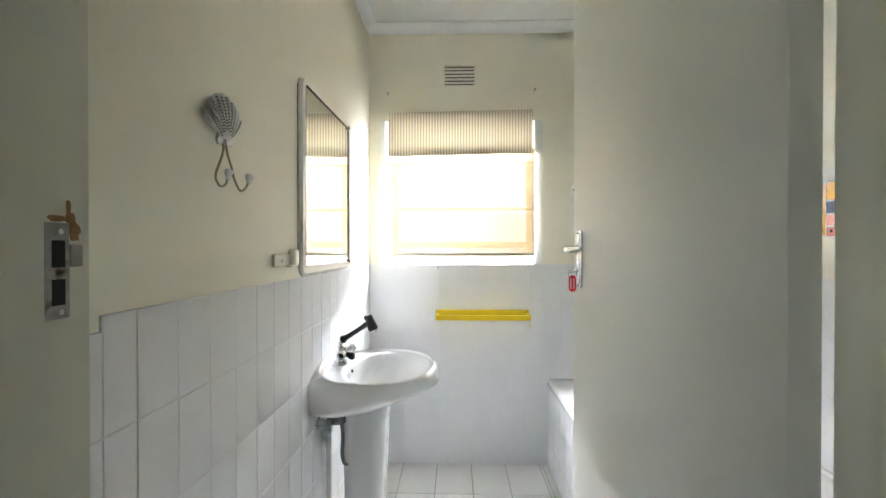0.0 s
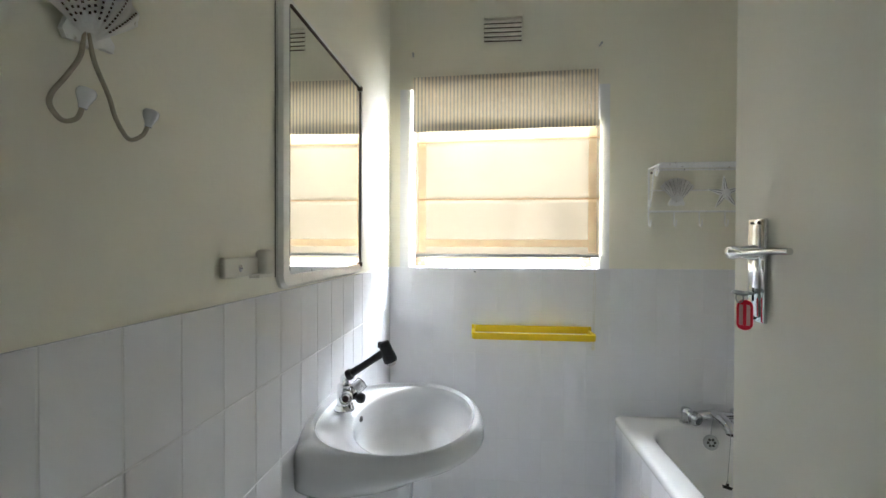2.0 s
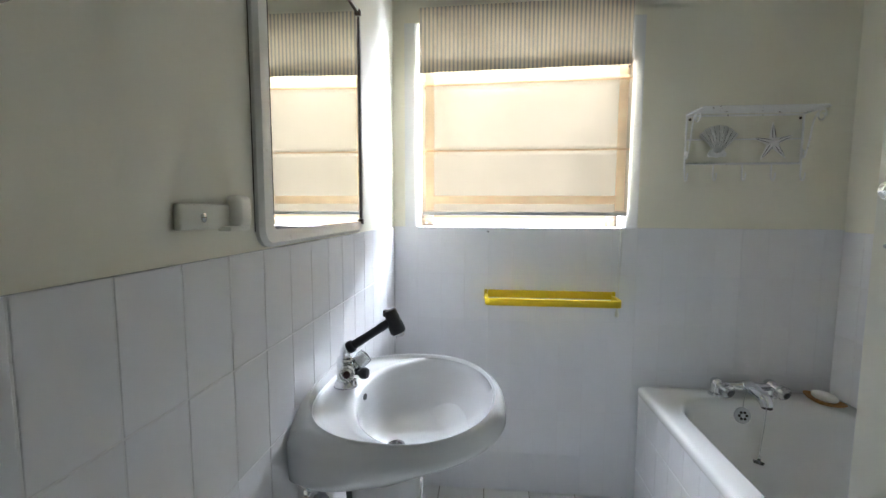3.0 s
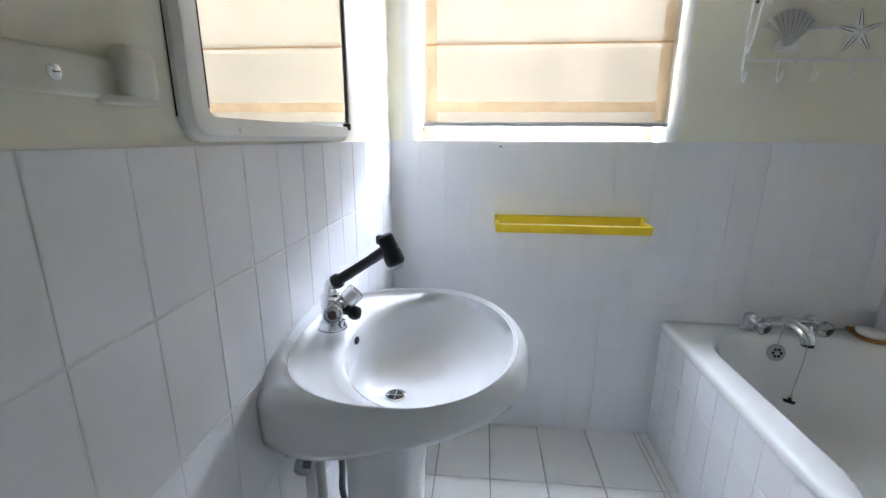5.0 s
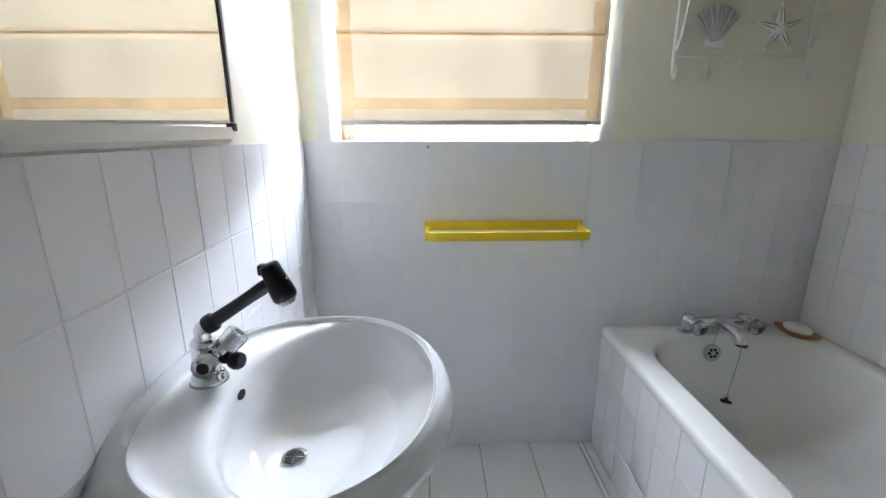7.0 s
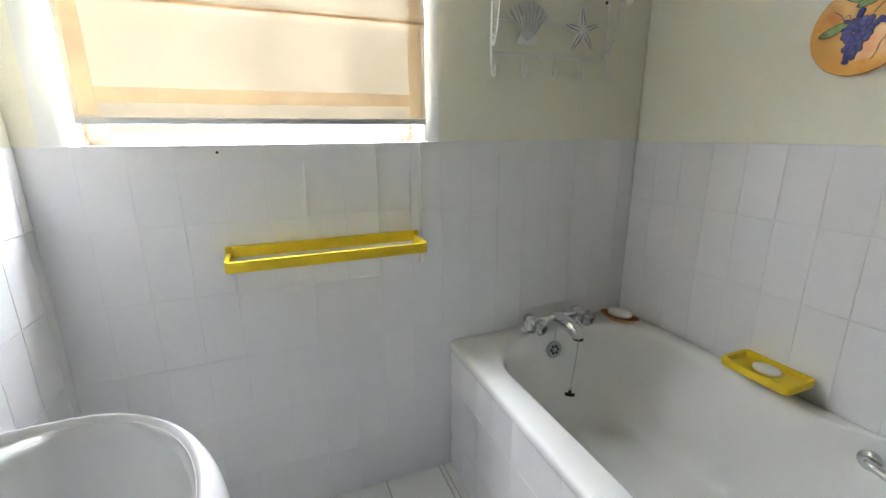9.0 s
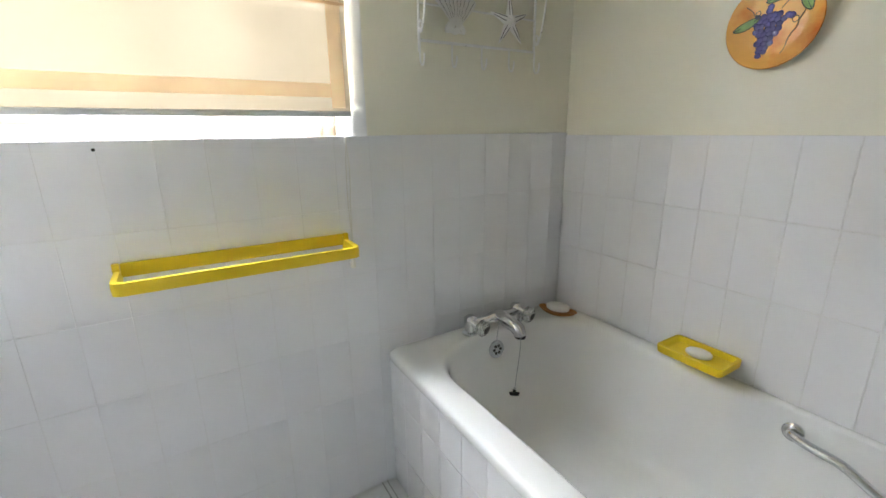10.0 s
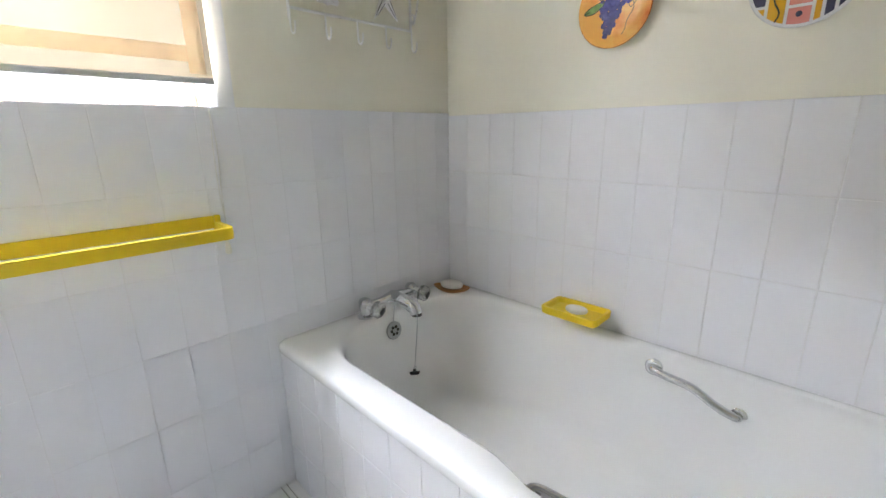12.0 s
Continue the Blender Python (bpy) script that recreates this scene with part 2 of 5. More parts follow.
def tube(points, r, seg=8, bm=None, flat=1.0):
    """A round rod along the points; r is one radius or one for each point."""
    bm = bm or bmesh.new()
    ps = [Vector(p) for p in points]
    rs = r if isinstance(r, (list, tuple)) else [r] * len(ps)
    t0 = (ps[1] - ps[0]).normalized()
    side = t0.orthogonal().normalized()
    rings = []
    for i, p in enumerate(ps):
        t = (ps[min(i + 1, len(ps) - 1)] - ps[max(i - 1, 0)]).normalized()
        side = (side - t * side.dot(t)).normalized()
        up = t.cross(side)
        rings.append([p + rs[i] * (math.cos(2 * math.pi * k / seg) * side + flat * math.sin(2 * math.pi * k / seg) * up) for k in range(seg)])
    return loft(bm, rings)


def rounded(cx, cy, hx, hy, r, z, per=8):
    """A rectangle with round corners, as a ring at height z."""
    r = min(r, hx, hy)
    out = []
    for k, (sx, sy) in enumerate(((1, 1), (-1, 1), (-1, -1), (1, -1))):
        for i in range(per + 1):
            a = math.pi / 2 * (k + i / per)
            out.append(Vector((cx + sx * (hx - r) + r * math.cos(a), cy + sy * (hy - r) + r * math.sin(a), z)))
    return out


def blob(c, s, seg=20, rows=12, m=None, power=1.0):
    """A rounded bar or pebble."""
    prof = []
    for i in range(rows + 1):
        a = -math.pi / 2 + math.pi * i / rows
        prof.append((abs(math.cos(a)) ** power, math.copysign(abs(math.sin(a)) ** power, a)))
    return lathe(prof, seg, (m or Matrix()) @ Matrix.LocRotScale(c, None, s))


def wall_slab(name, lo, hi, mat, label, holes=()):
    """A wall across x with thickness in y; holes: (x0, x1, z0, z1)."""
    bm = bmesh.new()
    xs = sorted({lo[0], hi[0], *(h[0] for h in holes), *(h[1] for h in holes)})
    zs = sorted({lo[2], hi[2], *(h[2] for h in holes), *(h[3] for h in holes)})
    for x0, x1 in zip(xs, xs[1:]):
        for z0, z1 in zip(zs, zs[1:]):
            mx, mz = (x0 + x1) / 2, (z0 + z1) / 2
            if not any(h[0] < mx < h[1] and h[2] < mz < h[3] for h in holes):
                box(bm, (x0, lo[1], z0), (x1, hi[1], z1))
    bmesh.ops.remove_doubles(bm, verts=bm.verts, dist=1e-5)
    seen = {}
    for f in bm.faces:
        seen.setdefault(tuple(round(c, 4) for c in f.calc_center_median()), []).append(f)
    bmesh.ops.delete(bm, geom=[f for fs in seen.values() if len(fs) > 1 for f in fs], context="FACES_ONLY")
    ob = part(name, bm, mat)
    for f in ob.data.polygons:
        f.use_smooth = False
    return tagged(ob, label, "wall", kind="structure")


# ---- structure ----
WIN = (-0.338, 0.513, 1.165, 2.025)              # opening in the far wall
wall_far = wall_slab("wall_far", (-0.70, FAR, 0), (RIGHT + 0.2, FAR + 0.22, CEIL), CREAM, "cream painted wall with a window above white tiles",
                     [(WIN[0] - 0.06, WIN[1] + 0.06, WIN[2], WIN[3]), (-0.004, 0.177, 2.23, 2.353)])
DOORWAY = (-0.347, 0.469, 0.0, 2.06)
wall_front = wall_slab("wall_front", (-1.3, FRONT - 0.12, 0), (1.9, FRONT, CEIL), CREAM, "cream painted wall with the doorway", [DOORWAY])
wall_left = tagged(part("wall_left", rbox((-0.15, 0.45, 0), (0, FAR + 0.05, CEIL), 0), CREAM), "cream painted wall above white tiles", "wall", kind="structure")
wall_left.matrix_world = LEFT
wall_right = tagged(part("wall_right", rbox((RIGHT, FRONT, 0), (RIGHT + 0.15, FAR + 0.05, CEIL), 0), CREAM), "cream painted wall above white tiles", "wall", kind="structure")
floor = tagged(part("floor", rbox((-1.4, -1.6, -0.15), (2.0, FAR + 0.1, -0.004), 0), FLOOR_GROUT), "white rectangular floor tiles with brown grout", "floor", kind="structure")
ceiling = tagged(part("ceiling", rbox((-1.4, -1.6, CEIL), (2.0, FAR + 0.2, CEIL + 0.1), 0), CEILING), "white painted flat ceiling", "ceiling", kind="structure")
# opening cut only to hold the added fill lamp
FILL_OPENING = (-1.15, -0.25, 0.95, 2.05)
wall_slab("wall_passage_back", (-1.4, -1.6, 0), (2.0, -1.45, CEIL), PASSAGE, "plain painted passage wall with an opening added for the fill lamp", [FILL_OPENING])
for nm, lo, hi in (("wall_passage_left", (-1.4, -1.45, 0), (-1.25, FRONT - 0.12, CEIL)),
                   ("wall_passage_right", (1.8, -1.45, 0), (1.95, FRONT - 0.12, CEIL))):
    tagged(part(nm, rbox(lo, hi, 0), PASSAGE), "plain painted passage wall", "wall", kind="structure")

# narrow coved cornice
def cornice(name, a, b, out):
    a, b, out = Vector(a), Vector(b), Vector(out)
    prof = [(0, 0), (0, -0.05), (0.006, -0.05)]
    prof += [(0.05 - 0.044 * math.cos(t * math.pi / 2), -0.05 + 0.044 * math.sin(t * math.pi / 2)) for t in (0.25, 0.5, 0.75, 1)]
    prof += [(0.05, 0)]
    rings = [[p + out * (u + 0.0005) + Vector((0, 0, CEIL - 0.0005 + w)) for u, w in prof] for p in (a, b)]
    return tagged(part(name, loft(bmesh.new(), rings), CEILING), "narrow white coved ceiling trim", "cornice", kind="structure")


cornice("trim_far", (left_x(FAR) + 0.002, FAR, 0), (RIGHT - 0.002, FAR, 0), (0, -1, 0))
cornice("trim_left", (left_x(FRONT), FRONT, 0), (left_x(FAR - 0.05), FAR - 0.051, 0), (1, 0, 0))
cornice("trim_right", (RIGHT, FRONT, 0), (RIGHT, FAR - 0.051, 0), (-1, 0, 0))


def door_frame():
    f = tagged(empty("door_1"), "cream painted door frame with a worn steel strike plate", "door frame", kind="structure")
    y0, ys, y1 = FRONT - 0.13, 0.492, FRONT + 0.006
    for sx, xr in ((1, -0.335), (-1, 0.457)):
        wall_x = xr - sx * 0.012
        bm = bmesh.new()
        prof = [(wall_x, y1), (xr, y1), (xr, ys), (xr + sx * 0.013, ys), (xr + sx * 0.013, y0), (xr - sx * 0.05, y0), (xr - sx * 0.05, y0 + 0.009), (wall_x, y0 + 0.009)]
        loft(bm, [[Vector((x, y, z)) for x, y in prof] for z in (0.001, 2.045)])
        part("jamb", bm, FRAME_PAINT, f)
    bm = bmesh.new()
    prof = [(2.058, y1), (2.045, y1), (2.045, ys), (2.032, ys), (2.032, y0), (2.10, y0), (2.10, y0 + 0.009), (2.058, y0 + 0.009)]
    loft(bm, [[Vector((x, y, z)) for z, y in prof] for x in (-0.3355, 0.4575)])
    part("head", bm, FRAME_PAINT, f)
    # strike plate in the rebate
    x = -0.3345
    plate = part("strike_plate", rbox((x, 0.500, 1.212), (x + 0.0025, 0.530, 1.309), 0.0008, 1), STRIKE, f, "worn steel strike plate")
    part("lip", rbox((x, 0.530, 1.264), (x + 0.0028, 0.5455, 1.287), 0.001, 1), STRIKE, plate)
    for z0, z1 in ((1.264, 1.291), (1.226, 1.252)):
        part("latch_hole", rbox((x + 0.0022, 0.510, z0), (x + 0.0031, 0.524, z1), 0), DARK, plate)
    for z in (1.300, 1.219):
        part("screw", lathe([(0.0032, 0), (0.0032, 0.0006), (0.002, 0.0013)], 12, along((x + 0.0024, 0.5195, z), (x + 1, 0.5195, z))), CHROME, plate)
    rnd = random.Random(4)
    for cy, cz, w, h in ((0.519, 1.313, 0.021, 0.008), (0.533, 1.312, 0.010, 0.020), (0.538, 1.300, 0.012, 0.022), (0.531, 1.326, 0.006, 0.014)):
        bm = bmesh.new()
        ring = []
        for i in range(16):
            a = 2 * math.pi * i / 16
            k = rnd.uniform(0.65, 1.1)
            ring.append((cy + k * w / 2 * math.cos(a) * 1.1, cz + k * h / 2 * math.sin(a) * 1.1))
        loft(bm, [[Vector((x + dx, y, z)) for y, z in ring] for dx in (-0.0004, 0.0005)])
        part("paint_chip", bm, CHIPPED, f, "flaked patch of bare brown wood")


door_frame()


def window():
    w = tagged(empty("window_1"), "painted window with one pane behind a blind", "window", kind="structure")
    x0, x1, z0, z1 = WIN
    y = FAR + 0.085
    for lo, hi in (((x0, y, z0), (x1, y + 0.04, z0 + 0.048)), ((x0, y, z1 - 0.04), (x1, y + 0.04, z1)),
                   ((x0, y, z0 + 0.048), (x0 + 0.03, y + 0.04, z1 - 0.04)), ((x1 - 0.03, y, z0 + 0.048), (x1, y + 0.04, z1 - 0.04))):
        part("window_frame", rbox(lo, hi, 0.004), WINDOW_PAINT, w)
    pane = part("pane", rbox((x0 + 0.02, y + 0.018, z0 + 0.03), (x1 - 0.02, y + 0.022, z1 - 0.03), 0), GLASS, w)
    pane.visible_shadow = False
    part("window_sill", rbox((x0 + 0.001, FAR - 0.004, z0), (x1 - 0.001, y, z0 + 0.015), 0.003), CEILING, w, "white painted sill level with the tiles")
    for xa, xb in ((x0 + 0.011, x0 + 0.055), (x1 - 0.046, x1 - 0.007)):
        block = part("corner_block", rbox((xa, y - 0.012, z0 + 0.016), (xb, y - 0.0005, z0 + 0.070), 0.003), PUTTY_SHADE, w, "beige painted corner block")
        for dx, dz in ((0.012, 0.014), (0.026, 0.03)):
            part("screw", lathe([(0.003, 0), (0.003, 0.001), (0.0015, 0.0018)], 10, along((xa + dx, y - 0.012, z0 + 0.016 + dz), (xa + dx, y - 1, z0 + 0.016 + dz))), STEEL, block)


window()


def reveal_edges():
    """Rounded plaster edges of the window opening."""
    x0, x1, z0, z1 = WIN
    for x, s in ((x0, -1), (x1, 1)):
        bm = bmesh.new()
        r = 0.022
        prof = [(x, FAR + 0.084), (x, FAR + r)]
        prof += [(x + s * r * (1 - math.cos(a)), FAR - 0.0005 + r * (1 - math.sin(a))) for a in (0.3, 0.6, 0.9, 1.2, 1.5708)]
        prof += [(x + s * 0.0598, FAR - 0.0005), (x + s * 0.0598, FAR + 0.12), (x + s * 0.004, FAR + 0.12), (x + s * 0.004, FAR + 0.084)]
        loft(bm, [[Vector((px, py, z)) for px, py in prof] for z in (1.166, z1 - 0.0005)])
        tagged(part("trim_window_edge", bm, CEILING), "rounded cream plaster edge of the window opening", "plaster edge", kind="structure")


reveal_edges()

# ---- things on the far wall ----


def air_vent():
    v = empty("air_vent", pose(0.0865, FAR, 2.2915), "cream plaster air vent with six dark slots", "air vent")
    # dark plate behind the slats stands in for the shade in the shaft
    part("shade_backing", rbox((-0.0905, 0.03, -0.0615), (0.0905, 0.036, 0.0615), 0), PUTTY_SHADE, v, "dark plate in place of the shade in the shaft")
    for i in range(7):
        z = -0.0615 + 0.123 * i / 6
        t = pose(0, 0.0035, z, -8, 0, 0)
        part("slat", rbox((-0.0905, -0.003, -0.0056), (0.0905, 0.007, 0.0056), 0.0012, 1, t), CREAM, v)
    for s in (-1, 1):
        part("end_strip", rbox((s * 0.0905 - 0.003, -0.002, -0.066), (s * 0.0905 + 0.003, 0.03, 0.066), 0.001, 1), CREAM, v)


air_vent()

for nx, nz in ((-0.336, 2.178), (0.523, 2.196)):
    nail = empty("curtain_bracket", pose(nx, FAR, nz), "small screw stub in the cream wall above the blind", "screw", "stubs above the window")
    part("plug", lathe([(0.009, 0), (0.009, 0.003), (0.006, 0.006)], 14, along((0, 0, 0), (0, -1, 0))), CREAM_PLASTIC, nail)
    part("shank", lathe([(0.0035, 0), (0.0035, 0.02), (0.0055, 0.021), (0.0055, 0.025), (0.003, 0.026)], 12, along((0, -0.004, 0), (0.15, -1, 0.2))), STEEL, nail)


def roman_blind():
    """Lined blind that hangs just in front of the wall."""
    x0, x1, y = -0.318, 0.525, FAR - 0.014
    b = empty("roman_blind", Matrix(), "cream roman blind lowered, lit from behind by the window", "blind", "")
    # folds as shallow waves in the sheet; tucks hang a little lower at the basin side
    def hang(x, z):
        lean = 0.012 * (x - x1) / (x1 - x0)
        sag = sum(0.006 * math.exp(-((z - lean * k - c) / 0.010) ** 2) for c, k in ((1.776, 1), (1.499, 0.1)))
        return y - sag + 0.0025 * noise.noise((3 * (x - x0) / (x1 - x0), z * 4, 1.7))
    def sheet(xa, xb, za, zb, off=0.0, nx=30, nz=60, lean=0.0):
        rows = []
        for k in range(nz + 1):
            row = []
            for i in range(nx + 1):
                x = xa + (xb - xa) * i / nx
                z = za + (zb - za) * k / nz + lean * (x - x1) / (x1 - x0)
                row.append(Vector((x, hang(x, z) - off, z)))
            rows.append(row)
        return loft(bmesh.new(), rows, False, False, False)
    part("face_cloth", sheet(x0, x1, 1.236, 1.86, 0, 36, 110), BLIND, b)
    part("side_hem", sheet(x0 + 0.012, x0 + 0.047, 1.252, 1.86, 0.0012, 3, 110), SHEER, b, "doubled cloth along the edge")
    part("side_hem", sheet(x1 - 0.050, x1 - 0.014, 1.252, 1.86, 0.0012, 3, 110), SHEER, b, "doubled cloth along the edge")
    part("bottom_hem", sheet(x0 + 0.0475, x1 - 0.0505, 1.278, 1.312, 0.0012, 24, 6), SHEER, b, "doubled cloth along the hem")
    for z, lean in ((1.776, 0.012), (1.499, 0.0012)):
        part("fold_seam", sheet(x0 + 0.002, x1 - 0.002, z - 0.0040, z + 0.0035, 0.0026, 30, 3, lean), SEAM, b, "stitched tuck across the blind")
    part("bottom_bar", rbox((x0, y - 0.005, 1.230), (x1, y + 0.004, 1.2445), 0.002), BAR, b, "grey bottom bar")


roman_blind()


def pelmet():
    p = empty("pelmet", pose(0.0895, FAR, 1.9365), "striped beige and grey ticking pelmet over the blind", "pelmet")
    h, w, d = 0.1265, 0.416, 0.062
    bm = bmesh.new()
    n = 40
    rows = []
    for k in range(9):
        z = -h + 2 * h * k / 8
        tilt = 0.014
        ring = [Vector((-w, -0.002, z - tilt / 2)), Vector((-w, -d * 0.5, z - tilt / 2))]
        for i in range(n + 1):
            x = -w + 2 * w * i / n
            ring.append(Vector((x, -d + 0.0015 * noise.noise((x * 9, z * 5, 0)), z + tilt * x / (2 * w))))
        ring += [Vector((w, -d * 0.5, z + tilt / 2)), Vector((w, -0.002, z + tilt / 2))]
        rows.append(ring)
    loft(bm, rows, False, False, False)
    cover = part("cloth_cover", bm, PELMET, p)
    cover.data.transform(Matrix.Rotation(radians(90), 4, "Z"))
    cover.matrix_basis = Matrix.Rotation(radians(-90), 4, "Z")
    part("board", rbox((-w + 0.004, -d + 0.010, h - 0.022), (w - 0.004, 0.003, h - 0.009), 0.001), PUTTY_SHADE, p)


pelmet()


def blind_cord():
    c = empty("blind_cord", pose(0.503, FAR - 0.009, 0), "thin white blind cord with an acorn pull", "blind cord")
    bm = bmesh.new()
    for dx, k in ((0.0, 0.0), (0.006, 2.0)):
        tube(curve([(dx + 0.003 * math.sin(z * 23 + k), 0, z) for z in (1.5, 1.3, 1.18, 1.08, 0.98, 0.90)] + [(0, 0, 0.845)]), 0.0011, 6, bm)
    part("cord", bm, CORD, c)
    part("pull", lathe([(0.001, 0.85), (0.004, 0.846), (0.0045, 0.836), (0.007, 0.828), (0.0085, 0.812), (0.006, 0.806), (0.001, 0.805)], 16), CREAM_PLASTIC, c, "cream plastic acorn")


blind_cord()


def towel_rail():
    """Open rectangular ring of yellow plastic."""
    t = empty("towel_rail", pose(0, FAR - 0.006, 0.883), "yellow plastic towel rail on the tiled wall", "towel rail")
    x0, x1, d, r = -0.050, 0.489, 0.118, 0.022
    line = [(x0, 0), (x0, -d + r)] + [(x0 + r - r * math.cos(a), -d + r - r * math.sin(a)) for a in (0.4, 0.8, 1.2)] + [(x0 + r, -d), (x1 - r, -d)]
    line += [(x1 - r + r * math.sin(a), -d + r - r * math.cos(a)) for a in (0.4, 0.8, 1.2)] + [(x1, -d + r), (x1, 0)]
    th, hz = 0.012, 0.0140
    bm = bmesh.new()
    rings = []
    for i, (x, y) in enumerate(line):
        a, b = Vector(line[max(i - 1, 0)]), Vector(line[min(i + 1, len(line) - 1)])
        tn = (b - a).normalized()
        nn = Vector((-tn.y, tn.x))
        rings.append([Vector((x + nn.x * u, y + nn.y * u, w)) for u, w in ((0, -hz), (th, -hz), (th + 0.001, 0), (th, hz), (0, hz), (-0.001, 0))])
    loft(bm, rings)
    part("front_bar", bm, YELLOW, t)
    part("back_bar", rbox((x0 + 0.012, -0.011, -0.002), (x1 - 0.012, -0.0005, 0.030), 0.002), YELLOW, t)
    for x in (x0 + 0.004, x1 - 0.004):
        part("end_cap", rbox((x - 0.007, -0.014, -0.010), (x + 0.007, -0.0008, 0.031), 0.002), YELLOW, t)


towel_rail()


def scallop(parent, c, r, m, pits=True, name="shell", half=60, lift_by=0.010):
    """A fan shell in relief: c its hinge in the local plane, m maps (across, up, out)."""
    n, k = 44, 12
    bm = bmesh.new()
    ribs = 11
    rows = []
    for j in range(k + 1):
        q = j / k
        row = []
        for i in range(n + 1):
            a = radians(half * (2 * i / n - 1))
            edge = r * (1 - 0.20 * (a / 1.08) ** 2) * (1 + 0.010 * math.cos(ribs * 2 * a * 1.25))
            rad = edge * (0.10 + 0.90 * q)
            lift = lift_by * math.sin(math.pi * min(1, q * 0.78 + 0.12)) * math.cos(a * 0.9) + (0.0022 if pits else 0.0016) * q * math.cos(ribs * 2.5 * a)
            row.append(m @ Vector((c[0] + rad * math.sin(a), c[1] + rad * math.cos(a), 0.006 + max(0, lift))))
        rows.append(row)
    loft(bm, rows, False, False, False)
    bmesh.ops.solidify(bm, geom=bm.faces, thickness=-0.004)
    sh = part(name, bm, PALE_METAL, parent, "distressed white fan shell")
    bm = bmesh.new()
    for s in (-1, 1):
        ring = [(0, 0.16), (s * 0.20, 0.22), (s * 0.30, 0.06), (s * 0.27, -0.03), (s * 0.12, -0.02), (0, -0.06)]
        loft(bm, [[m @ Vector((c[0] + x * r, c[1] + y * r, z)) for x, y in ring] for z in (0.002, 0.008)])
    part("hinge_ear", bm, PALE_METAL, sh)
    if not pits:
        for i in range(9):
            a = radians(half * (-0.86 + 1.72 * i / 8))
            pts = []
            for q in (0.25, 0.45, 0.65, 0.85, 0.98):
                rad = r * (1 - 0.20 * (a / 1.08) ** 2) * (0.10 + 0.90 * q)
                z = 0.0064 + lift_by * math.sin(math.pi * min(1, q * 0.78 + 0.12)) * math.cos(a * 0.9) + 0.0016 * q * math.cos(ribs * 2.5 * a)
                pts.append(m @ Vector((c[0] + rad * math.sin(a), c[1] + rad * math.cos(a), z)))
            part("groove", tube(pts, [0.0002, 0.0003, 0.0004, 0.0005, 0.0003], 5), BROWN, sh, "dark worn groove")
    if pits:
        bm = bmesh.new()
        for i in range(ribs - 1):
            a = radians(-56 + 112 * (i + 0.5) / (ribs - 1))
            for j in range(3, 14):
                q = (j + 0.5 * (i % 2)) / 14.5
                rad = r * (1 - 0.20 * (a / 1.08) ** 2) * (0.10 + 0.90 * q)
                z = 0.006 + lift_by * math.sin(math.pi * min(1, q * 0.78 + 0.12)) * math.cos(a * 0.9)
                box(bm, (-0.0006 - 0.0003 * q, -0.0013, -0.002), (0.0006 + 0.0003 * q, 0.0013, 0.0019), 0,
                    m=m @ Matrix.Translation((c[0] + rad * math.sin(a), c[1] + rad * math.cos(a), z)) @ Matrix.Rotation(-a, 4, "Z"))
        part("perforation", bm, BROWN, sh, "rows of dark pits")
    return sh


